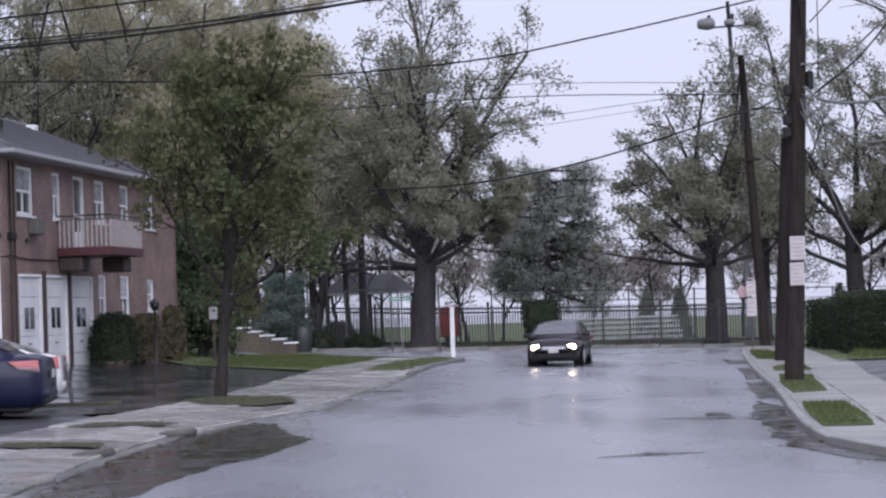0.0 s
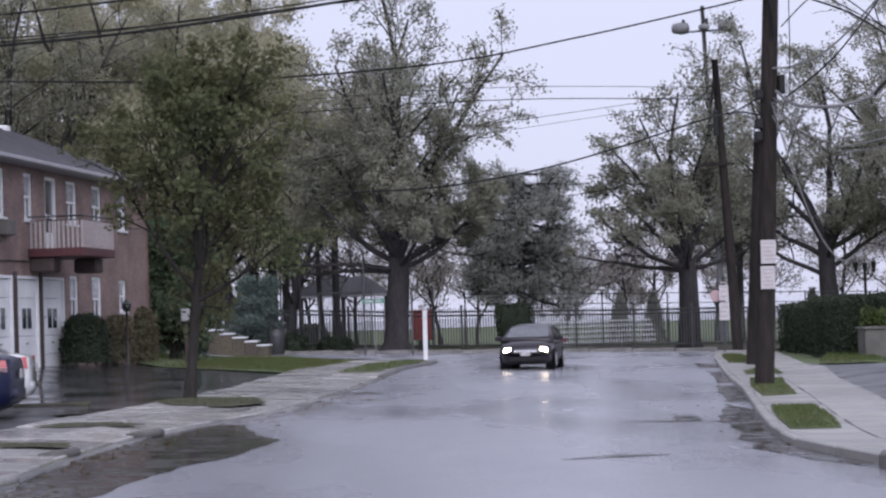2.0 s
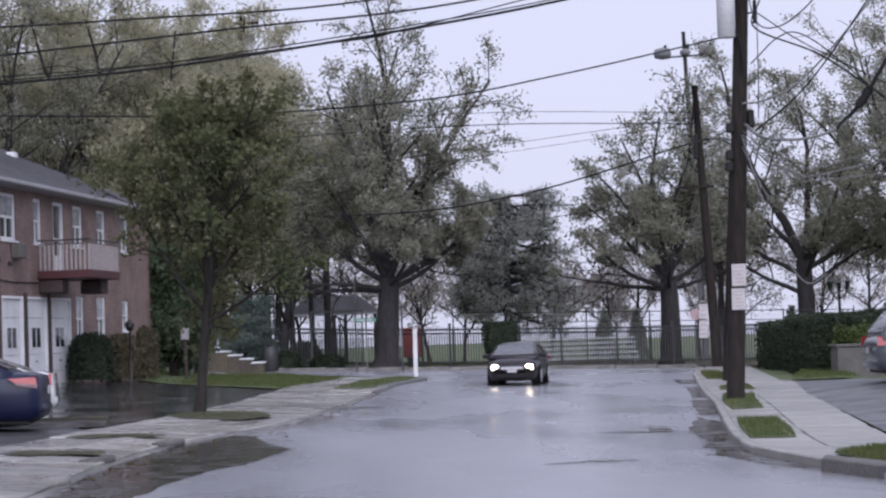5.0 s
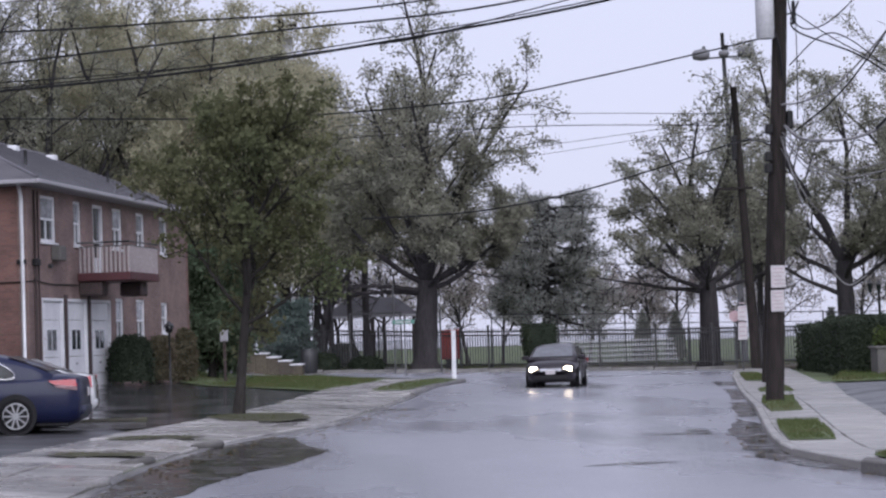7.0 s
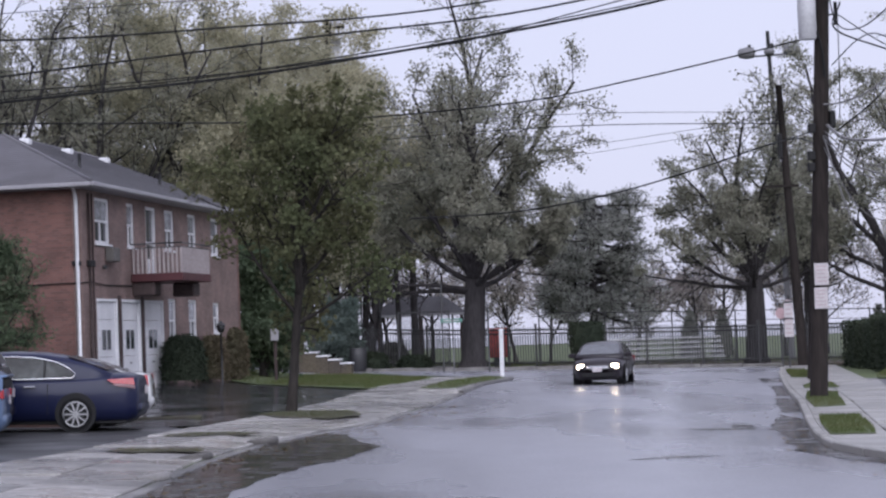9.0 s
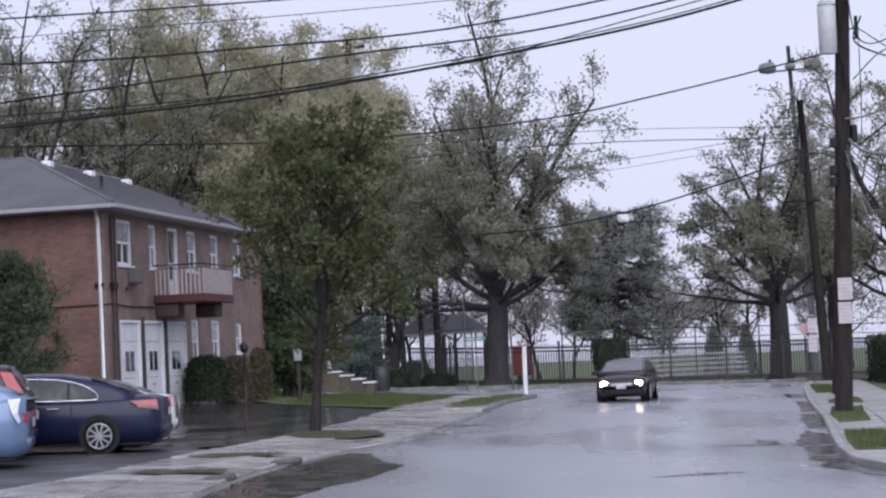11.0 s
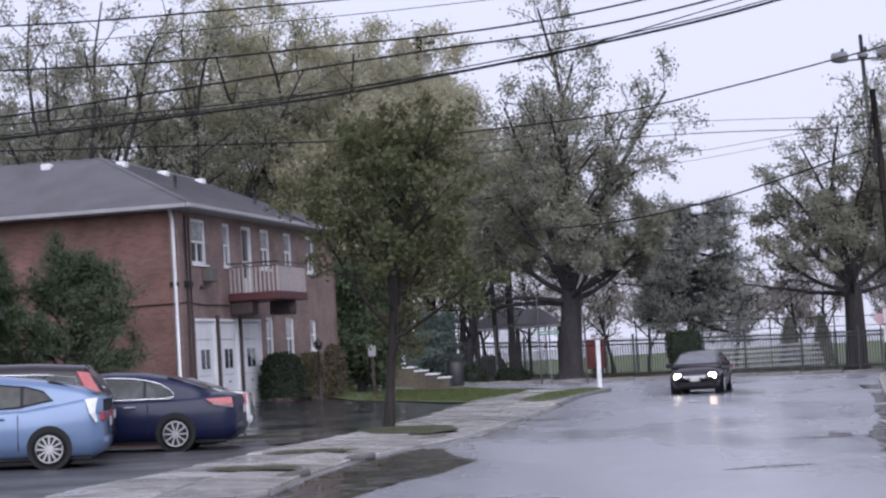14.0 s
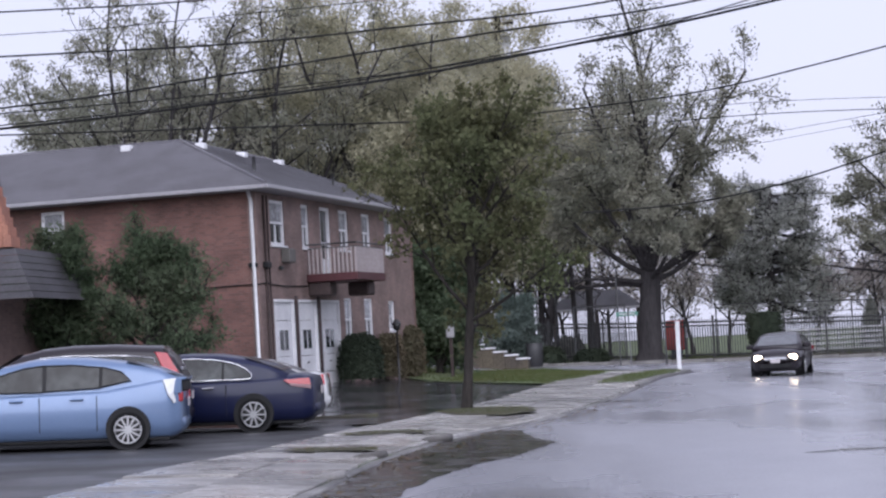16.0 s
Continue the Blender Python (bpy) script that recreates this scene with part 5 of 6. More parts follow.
for k in (-0.1, 0.1):
    part("bushing", tube(bmesh.new(), [at(9.2) + Vector((-0.37 + k, -0.15, 1.34)), at(9.2) + Vector((-0.37 + k, -0.15, 1.6))], [0.05, 0.025], 8), TANK, tank)
part("bracket", boxed(*(at(9.6) + Vector((-0.2, -0.1, -0.05))), *(at(9.6) + Vector((0.0, 0.1, 0.05)))), IRON, pole)
part("crossarm", boxed(at(11.7).x - 1.2, -0.3, at(11.7).z - 0.06, at(11.7).x + 1.2, -0.19, at(11.7).z + 0.06, 0.01), WOODPOLE, pole)
for k in (-1.1, -0.5, 0.5, 1.1):
    part("insulator", tube(bmesh.new(), [at(11.7) + Vector((k, -0.245, 0.06)), at(11.7) + Vector((k, -0.245, 0.16)), at(11.7) + Vector((k, -0.245, 0.24))], [0.03, 0.055, 0.03], 8), TANK, pole)
for z0, w, h in ((2.66, 0.18, 0.56), (2.06, 0.17, 0.54)):
    c = at(z0 + 0.2 + h / 2)
    nt = part("notice", boxed(c.x - w, -0.262, c.z - h / 2, c.x + w, -0.245, c.z + h / 2, 0.004), SIGN, pole, "white paper notice")
    for k in range(5):
        part("lettering_bar", boxed(c.x - w * 0.75, -0.2665, c.z + h * (0.33 - k * 0.17), c.x + w * (0.72 - 0.25 * (k % 3 == 2)), -0.2625, c.z + h * (0.37 - k * 0.17) + 0.008), SIGNINK, nt)
for z in (6.9, 6.2, 5.9):
    part("cable_clamp", boxed(at(z).x - 0.34, -0.2, z - 0.12, at(z).x - 0.16, 0.05, z + 0.12, 0.02), BLACKPLASTIC, pole)
part("splice_box", boxed(at(7.2).x + 0.2, -0.15, 6.9, at(7.2).x + 0.36, 0.1, 7.35, 0.03), BLACKPLASTIC, pole)
part("cutout", tube(bmesh.new(), [at(9.9) + Vector((0.32, -0.1, -0.35)), at(9.9) + Vector((0.34, -0.1, 0.25))], 0.045, 8), BLACKPLASTIC, pole)
part("cutout_arm", tube(bmesh.new(), [at(9.8), at(9.8) + Vector((0.36, -0.1, 0.05))], 0.025, 6), IRON, pole)
lean_pole("utility_pole", (10.62, 66.5), (11.1, 66.5, 7.0), 0.2, 0.16, "dark wooden stub pole behind the main pole")
p2, up2 = lean_pole("utility_pole", (14.75, 95.3), (14.15, 95.3, 13.2), 0.26, 0.15, "slanting dark wooden utility pole near the park")
part("insulator", tube(bmesh.new(), [up2, up2 + Vector((0, 0, 0.25)), up2 + Vector((0, 0, 0.4))], [0.06, 0.1, 0.04], 8), TANK, p2)
part("crossarm", boxed(up2.x * 0.65 - 1.3, -0.3, 8.6, up2.x * 0.65 + 0.5, -0.2, 8.72, 0.01), WOODPOLE, p2)
part("cable_box", boxed(up2.x * 0.78 - 0.3, -0.25, 10.0, up2.x * 0.78 - 0.1, 0.1, 11.2, 0.03), BLACKPLASTIC, p2)
fp, _ = lean_pole("utility_pole", (-8.9, 112), (-8.75, 112, 19.9), 0.28, 0.2, "far utility pole rising behind the trees")
part("crossarm", boxed(-0.3, -0.3, 19.2, 1.1, -0.2, 19.35, 0.01), WOODPOLE, fp)
part("transformer", tube(bmesh.new(), [(0.55, -0.3, 17.3), (0.55, -0.3, 18.5)], 0.3, 12), TANK, fp)

# field lamp with three heads
fl = thing("field_lamp", pose(17.6, 118, gz(17.6, 118), 0, -1.8, 0), "tall grey field lamp with three heads", "lamp")
part("pole", tube(bmesh.new(), [(0, 0, -0.1), (0, 0, 10), (0, 0, 19.6)], [0.22, 0.16, 0.11], 10), POLEGREY, fl)
part("crossarm", boxed(-1.4, -0.06, 18.1, 1.4, 0.06, 18.2), POLEGREY, fl)
for k, g in ((-1.35, 1.0), (0.0, 0.6), (1.35, 1.0)):
    hd = part("lamp_head", tube(bmesh.new(), [(k - 0.52 * g, -0.2, 18.35), (k - 0.45 * g, -0.2, 18.35), (k, -0.2, 18.35), (k + 0.4 * g, -0.2, 18.35), (k + 0.5 * g, -0.2, 18.35)], [0.12 * g, 0.27 * g, 0.36 * g, 0.32 * g, 0.1 * g], 12), LAMPGREY, fl)
    part("ballast", boxed(k + 0.1, -0.3, 18.5, k + 0.27, -0.08, 18.85, 0.03), IRON, hd)

# lantern lamp beyond the hedge
for x, y, top in ((18.9, 87, 3.9), (21.5, 84, 5.2)):
    ll = thing("lantern_lamp", pose(x, y, gz(x, y)), "black post lamp with three small lanterns", "lamp")
    part("pole", tube(bmesh.new(), [(0, 0, -0.1), (0, 0, top - 0.5)], 0.06, 8), IRON, ll)
    part("arm", tube(bmesh.new(), [(-0.38, 0, top - 0.45), (-0.2, 0, top - 0.7), (0, 0, top - 0.8), (0.2, 0, top - 0.7), (0.38, 0, top - 0.45)], 0.03, 6), IRON, ll)
    for k, dz in ((-0.38, -0.45), (0, -0.5), (0.38, -0.45)):
        ln = part("lantern", tube(bmesh.new(), [(k, 0, top + dz), (k, 0, top + dz + 0.05), (k, 0, top + dz + 0.4)], [0.04, 0.07, 0.12], 6), CARGLASS, ll)
        part("cap", tube(bmesh.new(), [(k, 0, top + dz + 0.4), (k, 0, top + dz + 0.5), (k, 0, top + dz + 0.62)], [0.14, 0.07, 0.02], 6), IRON, ln)


# ---- overhead wires ----
def wire(points, r, mat=None, label="black overhead service wire", steps_=24):
    """A hanging wire through three or more points, smoothed; those at the near pole are drawn in to it."""
    P = [Vector((p[0] * 0.933, p[1] * 0.933, 1.7 + (p[2] - 1.7) * 0.933)) if p[1] < 60 else Vector(p) for p in points]
    P = [P[0] * 2 - P[1]] + P + [P[-1] * 2 - P[-2]]
    line = []
    for a, b, c, d in zip(P, P[1:], P[2:], P[3:]):
        for k in range(8):
            t = k / 8
            line.append(0.5 * (2 * b + (c - a) * t + (2 * a - 5 * b + 4 * c - d) * t * t + (3 * b - a - 3 * c + d) * t ** 3))
    line.append(P[-2])
    o = part("overhead_wire", tube(bmesh.new(), line, r, 5), mat or CABLE)
    return tagged(o, label, "wire")


Y = 50.6
wire([(-34, Y, 7.75), (-17.5, Y, 8.03), (-10.1, Y, 8.4), (-4.8, Y, 8.82), (3.5, Y, 9.97), (8.9, Y, 11.2)], 0.034, label="thick black overhead cable to the pole")
wire([(-34, Y, 7.95), (-17.5, Y, 8.12), (-10.1, Y, 8.47), (-4.8, Y, 8.93), (3.5, Y, 10.05), (8.9, Y, 11.3)], 0.016)
wire([(-34, Y, 8.2), (-17.5, Y, 8.58), (-11.2, Y, 9.03), (-4.3, Y, 9.62), (1.6, Y, 10.12), (8.9, Y, 11.5)], 0.026)
wire([(-34, Y, 8.3), (-11.2, Y, 8.55), (-1.9, Y, 9.17), (0.4, Y, 9.52), (3.4, Y, 10.18), (8.9, Y, 11.4)], 0.016)
wire([(-34, Y, 10.3), (-17.4, Y, 9.97), (-11.2, Y, 9.85), (-6.8, Y, 9.95), (-0.4, Y, 10.28), (8.9, Y, 11.75)], 0.025)
wire([(-34, Y, 11.6), (-17.4, Y, 11.17), (-11.2, Y, 11.08), (0, Y, 11.35), (8.7, Y, 11.95)], 0.022)
wire([(-34, Y, 10.9), (-17.4, Y, 10.55), (-11.2, Y, 10.6), (0, Y, 11.0), (8.7, Y, 11.9)], 0.010)
wire([(-34, Y, 8.5), (-7.6, Y, 7.5), (-4.0, Y, 7.43), (0.8, Y, 7.68), (4.0, Y, 8.18), (6.8, Y, 8.72), (8.4, Y, 9.05)], 0.02)
wire([(-3.0, 75, 6.25), (1.0, 75, 6.36), (4.7, 75, 6.9), (7.9, 75, 7.7), (10.5, 75, 8.47), (11.8, 75, 8.72), (8.7, 50.9, 6.2)], 0.032)
wire([(-12, 98, 11.9), (2.8, 95.2, 12.2), (14.2, 95.1, 11.9)], 0.014)
wire([(-12, 98, 11.3), (3.0, 95.2, 11.62), (14.2, 95.1, 11.35)], 0.022)
wire([(-12, 99, 9.2), (5.2, 95.2, 10.7), (14.3, 95.1, 11.7)], 0.012)
wire([(-12, 99, 8.6), (5.2, 95.2, 10.3), (14.3, 95.1, 11.4)], 0.010)
wire([(-12, 99, 5.8), (3.0, 100, 6.9), (14.4, 95.2, 8.0)], 0.012)
wire([(14.3, 95.1, 10.6), (12.0, 76, 8.9), (8.8, 51.0, 6.9)], 0.02)
# the tangle on the far side of the pole
wire([(8.7, 50.5, 7.3), (9.24, 50.5, 7.36), (10.12, 50.5, 7.77), (11.44, 50.5, 9.09), (13.5, 50.5, 11.6)], 0.024, CABLE_PALE, "pale grey cable slung from the pole")
wire([(8.75, 50.4, 6.75), (9.05, 49.6, 6.33), (9.86, 49, 6.21), (10.71, 49, 6.42), (11.2, 49, 6.85)], 0.036, CABLE_PALE, "thick pale grey cable slung from the pole")
wire([(10.75, 49, 6.45), (11.25, 49, 6.92), (11.59, 49, 7.37), (12.78, 49, 9.31), (14, 49, 11.4)], 0.05, CABLE, "thick black cable bundle rising from a splice")
wire([(11.3, 49, 6.98), (11.42, 49, 7.12), (11.6, 49, 7.4)], 0.11, CABLE, "bulky black cable splice")
wire([(8.7, 50.5, 6.5), (9.18, 50, 5.77), (9.88, 50, 5.46), (10.45, 50, 5.38), (13, 50, 5.9)], 0.018, CABLE_PALE, "pale grey cable slung from the pole")
wire([(8.7, 50.5, 6.6), (9.3, 50, 5.9), (9.9, 50, 5.62), (10.6, 50, 5.6), (13, 50, 6.2)], 0.014, CABLE_PALE, "pale grey cable slung from the pole")
wire([(8.7, 50.5, 6.4), (9.2, 50, 5.62), (9.9, 50, 5.3), (10.6, 50, 5.25), (13.5, 50, 5.5)], 0.014, CABLE_PALE, "pale grey cable slung from the pole")
wire([(8.65, 50.5, 6.5), (9.0, 50, 4.85), (9.52, 50, 3.41), (10.06, 50, 2.68), (10.6, 50, 2.9)], 0.018, CABLE_PALE, "loose service drop hanging from the pole")
wire([(8.65, 50.5, 6.2), (9.1, 50, 5.0), (9.6, 50, 4.4), (10.1, 50, 4.2)], 0.012, CABLE_PALE, "loose service drop hanging from the pole")
wire([(9.2, 50.3, 9.9), (9.02, 50, 9.14), (10.58, 50, 8.45), (11.98, 50, 7.48), (12.93, 50, 6.8), (15, 50, 5.4)], 0.022)
wire([(9.1, 50.3, 9.6), (10.2, 50, 8.75), (11.98, 50, 7.8), (13.4, 50, 7.1)], 0.014)
wire([(8.95, 50.5, 8.3), (9.6, 50, 8.9), (10.2, 50, 8.95), (11.2, 50, 8.2), (12.9, 50, 6.6)], 0.016)
wire([(8.9, 50.6, 11.3), (9.0, 50, 9.4), (9.7, 50, 9.2), (10.7, 50, 10.0), (11.5, 50, 10.9)], 0.016)
wire([(9.0, 50.5, 6.6), (9.9, 50, 7.3), (10.8, 50, 8.3), (11.9, 50, 9.8), (13, 50, 11.4)], 0.02)
wire([(8.6, 50.45, 9.2), (8.7, 50.4, 8.7), (8.75, 50.42, 8.0)], 0.03)
wire([(9.1, 50.5, 6.9), (9.13, 50.45, 8.0), (9.15, 50.45, 9.7)], 0.012)


# ---- cars ----
PINKLAMP = material("pale_pink_lamp", (0.55, 0.36, 0.38), 0.15, 0.1, 5, 20, 0.0, coat=0.5)
def wheel(parent, x, y, r, side, spokes):
    tyre_ = part("wheel", tube(bmesh.new(), [(x, y - 0.1 * side, r), (x, y - 0.08 * side, r), (x, y + 0.07 * side, r), (x, y + 0.1 * side, r)], [r - 0.05, r, r, r - 0.04], 28), TYRE, parent)
    bm = tube(bmesh.new(), [(x, y + 0.085 * side, r), (x, y + 0.104 * side, r)], r * 0.70, 26)
    part("rim_well", bm, BLACKPLASTIC, tyre_)
    bm = bmesh.new()
    for k in range(spokes):
        a = k * math.tau / spokes
        made = bmesh.ops.create_cube(bm, size=1.0, matrix=Matrix.Translation((x, y + 0.11 * side, r)) @ Matrix.Rotation(a, 4, "Y") @ Matrix.LocRotScale((r * 0.37, 0, 0), None, (r * 0.62, 0.02, r * 0.088)))
    ring = [(x + r * 0.68 * math.cos(k * math.tau / 26), y + 0.108 * side, r + r * 0.68 * math.sin(k * math.tau / 26)) for k in range(27)]
    tube(bm, ring, 0.014, 5, False)
    tube(bm, [(x, y + 0.1 * side, r), (x, y + 0.13 * side, r)], [r * 0.16, r * 0.12], 12)
    part("rim", bm, RIM, tyre_)


def car(name, m, paint, label, length, width, rear, base, deck, hood, roofline, windows, wheel_r=0.32, spokes=10, belt=0.92, sill=0.2, tail=None, tail_mat=None, lit=False, rails=False, top_w=0.70, chrome=True, aerial=True, reverse=False):
    """A car with its rear axle over the origin, nose along x. deck and hood: heights of tail and nose; roofline: (x, z) from tail to nose."""
    root = thing(name, m, label, "car")
    w = width / 2
    x0, x1 = -rear, length - rear
    st = [(x0, 0.80, sill + 0.16, deck - 0.28, deck - 0.22), (x0 + 0.05, 0.90, sill + 0.08, deck - 0.10, deck - 0.05), (x0 + 0.25, 0.965, sill, deck - 0.04, deck + 0.0), (x0 + 0.7, 0.995, sill, (deck + belt) / 2 - 0.02, deck + 0.01),
          (x0 + 1.2, 1.0, sill, belt, max(belt, deck)), (x0 + length * 0.5, 1.0, sill, belt - 0.02, belt), (x1 - 1.5, 1.0, sill, belt - 0.04, hood + 0.1), (x1 - 0.95, 0.99, sill, hood - 0.02, hood + 0.06),
          (x1 - 0.45, 0.95, sill, hood - 0.10, hood - 0.02), (x1 - 0.15, 0.86, sill + 0.03, hood - 0.2, hood - 0.12), (x1, 0.68, sill + 0.1, hood - 0.33, hood - 0.27)]
    bm = bmesh.new()
    rings = []
    for x, k, lo, sh, top in st:
        ww = w * k
        half = [(0.0, lo), (ww * 0.8, lo), (ww * 0.96, lo + 0.08), (ww * 0.995, lo + 0.25), (ww, lo + (sh - lo) * 0.62), (ww * 0.975, sh - 0.06), (ww * 0.93, sh), (ww * 0.6, top), (0.0, top + 0.015)]
        ring = half + [(-a, b) for a, b in half[-2:0:-1]]
        rings.append([bm.verts.new((x, a, b)) for a, b in ring])
    n = len(rings[0])
    for r0, r1 in zip(rings, rings[1:]):
        for k in range(n):
            bm.faces.new((r0[k], r0[(k + 1) % n], r1[(k + 1) % n], r1[k]))
    bm.faces.new(rings[0])
    bm.faces.new(rings[-1][::-1])
    bmesh.ops.recalc_face_normals(bm, faces=bm.faces[:])
    body = part("body", bm, paint, root, smooth=True)
    # greenhouse
    zt = max(z for _, z in roofline)
    wb, wt = w * 0.93, w * top_w

    def side_y(z):
        k = min(1, max(0, (z - belt) / (zt - belt)))
        return wb + (wt - wb) * k ** 1.25
    bm = bmesh.new()
    cols = []
    for x, z in roofline:
        zs = [belt - 0.06 + (z - belt + 0.06) * t for t in (0, 0.35, 0.7, 0.93)]
        half = [(side_y(q), q) for q in zs] + [(side_y(z) * 0.72, z + 0.012), (0, z + 0.03)]
        cols.append([bm.verts.new((x, a, q)) for a, q in half + [(-a, q) for a, q in half[-2::-1]]])
    for c0_, c1_ in zip(cols, cols[1:]):
        for k in range(len(c0_) - 1):
            bm.faces.new((c0_[k], c0_[k + 1], c1_[k + 1], c1_[k]))
    bm.faces.new(cols[0])
    bm.faces.new(cols[-1][::-1])
    bmesh.ops.recalc_face_normals(bm, faces=bm.faces[:])
    cabin = part("cabin", bm, paint, root, smooth=True)
    pillars = []
    for front, back in zip(windows[1:], windows):
        xa_, xb_ = max(p_[0] for p_ in back), min(p_[0] for p_ in front)
        zs_ = [p_[1] for p_ in front if p_[0] == xb_]
        pillars.append([(xa_, min(zs_)), (xa_, max(zs_)), (xb_, max(zs_)), (xb_, min(zs_))])
    for poly in windows + pillars:
        for s in (-1, 1):
            bm = bmesh.new()
            bm.faces.new([bm.verts.new((x, s * (side_y(z) + 0.012), z)) for x, z in poly])
            made = bmesh.ops.extrude_face_region(bm, geom=bm.faces[:])
            for g in made["geom"]:
                if isinstance(g, bmesh.types.BMVert):
                    g.co.y -= s * 0.03
            bmesh.ops.recalc_face_normals(bm, faces=bm.faces[:])
            part("pillar" if poly in pillars else "side_window", bm, BLACKPLASTIC if poly in pillars else CARGLASS, cabin)
    for trim in (CHROME if chrome else BLACKPLASTIC,):
        allp = [p for poly in windows for p in poly]
        lo_line = sorted({(round(x, 2), z) for x, z in allp if z < belt + 0.12})
        up_line = sorted({(round(x, 2), z) for x, z in allp if z >= belt + 0.12})
        for s in (-1, 1):
            loop = [(x, s * (side_y(z) + 0.016), z) for x, z in lo_line] + [(x, s * (side_y(z) + 0.016), z) for x, z in up_line[::-1]]
            part("window_trim", tube(bmesh.new(), loop + [loop[0]], 0.013, 5, False), trim, cabin)
    # screens on the slopes of the roofline
    (xa, za), (xb, zb) = roofline[0], roofline[2]
    (xc, zc), (xd, zd) = roofline[-3], roofline[-1]
    for (xp, zp), (xq, zq), nm, sx in (((xa, za), (xb, zb), "rear_window", -1), ((xd, zd), (xc, zc), "windscreen", 1)):
        bm = bmesh.new()
        q0, q1 = (xp + (xq - xp) * 0.12, zp + (zq - zp) * 0.12), (xp + (xq - xp) * 0.97, zp + (zq - zp) * 0.97)
        ed = []
        for (x, z), sc in ((q0, 0.86), (q1, 0.88)):
            for a in (-1, -0.5, 0, 0.5, 1):
                ed.append(bm.verts.new((x + sx * 0.03, a * side_y(z) * sc, z + 0.035)))
        for k in range(4):
            bm.faces.new((ed[k], ed[k + 1], ed[k + 6], ed[k + 5]))
        part(nm, bm, SCREENGLASS, cabin)
    # wheels in dark arches
    for x in (0.0, base):
        for s in (-1, 1):
            part("wheel_arch", tube(bmesh.new(), [(x, s * (w - 0.3), wheel_r + 0.02), (x, s * (w + 0.004), wheel_r + 0.02)], wheel_r + 0.045, 26), BLACKPLASTIC, body)
            wheel(root, x, s * (w - 0.09), wheel_r, s, spokes)
    # bumpers, lamps, mirrors, handles, plates
    part("rear_bumper", boxed(x0 - 0.03, -w * 0.84, sill + 0.08, x0 + 0.3, w * 0.84, sill + 0.42, 0.12), paint, body, smooth=True)
    part("under_trim", boxed(x0 + 0.2, -w * 0.9, sill - 0.03, x1 - 0.35, w * 0.88, sill + 0.04, 0.02), BLACKPLASTIC, body)
    part("number_plate", boxed(x0 - 0.065, -0.16, sill + 0.5, x0 - 0.05, 0.16, sill + 0.65, 0.004), SIGN, body)
    part("grille", boxed(x1 - 0.06, -w * 0.42, hood - 0.36, x1 + 0.025, w * 0.42, hood - 0.26, 0.02), CHROME, body)
    part("lower_grille", boxed(x1 - 0.1, -w * 0.6, sill + 0.08, x1 + 0.03, w * 0.6, sill + 0.22, 0.02), BLACKPLASTIC, body)
    part("front_plate", boxed(x1 + 0.02, -0.16, sill + 0.25, x1 + 0.035, 0.16, sill + 0.38, 0.004), SIGN, body)
    for s in (-1, 1):
        part("headlight", boxed(x1 - 0.22, s * w * 0.50, hood - 0.36, x1 - 0.02, s * w * 0.80, hood - 0.19, 0.04), HEADLAMP if lit else LAMPCLEAR, body)
        mr = part("mirror", boxed(roofline[-1][0] - 0.55, s * (w * 0.95), belt, roofline[-1][0] - 0.42, s * (w + 0.2), belt + 0.15, 0.035), paint, body)
        for hx in (base * 0.26, base * 0.62):
            part("door_handle", boxed(hx, s * (w * 0.98), belt - 0.13, hx + 0.22, s * (w + 0.03), belt - 0.10, 0.01), CHROME if chrome else paint, body)
        for dx in (base * 0.18, base * 0.52, base * 0.88):
            part("door_seam", boxed(dx, s * (w * 0.955), sill + 0.16, dx + 0.012, s * (w + 0.003), belt - 0.07), BLACKPLASTIC, body)
        if tail:
            bm = bmesh.new()
            pts = [bm.verts.new((x, s * y, z)) for x, y, z in tail]
            bm.faces.new(pts)
            made = bmesh.ops.extrude_face_region(bm, geom=bm.faces[:])
            for g in made["geom"]:
                if isinstance(g, bmesh.types.BMVert):
                    g.co += Vector((-0.02, s * 0.04, 0))
            bmesh.ops.recalc_face_normals(bm, faces=bm.faces[:])
            part("tail_lamp", bm, tail_mat or TAIL, body)
            if reverse:
                # clear lower half of the lamp
                bm = bmesh.new()
                (xa_, ya_, za_), (xb_, yb_, zb_) = tail[3], tail[2]
                bm.faces.new([bm.verts.new(p_) for p_ in ((xa_ - 0.02, s * (ya_ + 0.04), za_), (xb_ - 0.02, s * (yb_ + 0.035), zb_), (xb_ - 0.06, s * (yb_ + 0.03), zb_ - 0.05), (xa_ - 0.02, s * (ya_ + 0.04), za_ - 0.07))])
                bmesh.ops.solidify(bm, geom=bm.faces[:], thickness=0.02)
                part("reversing_lamp", bm, PINKLAMP, body)
    if rails:
        for s in (-1, 1):
            mid = roofline[2:-2]
            part("roof_rail", tube(bmesh.new(), [(x, s * wt * 0.93, z + 0.05) for x, z in mid], 0.025, 6), CHROME, cabin)
    if aerial:
        part("aerial", tube(bmesh.new(), [(roofline[2][0] + 0.3, 0, zt), (roofline[2][0] + 0.2, 0, zt + 0.14)], [0.03, 0.008], 6), BLACKPLASTIC, cabin)
    return root


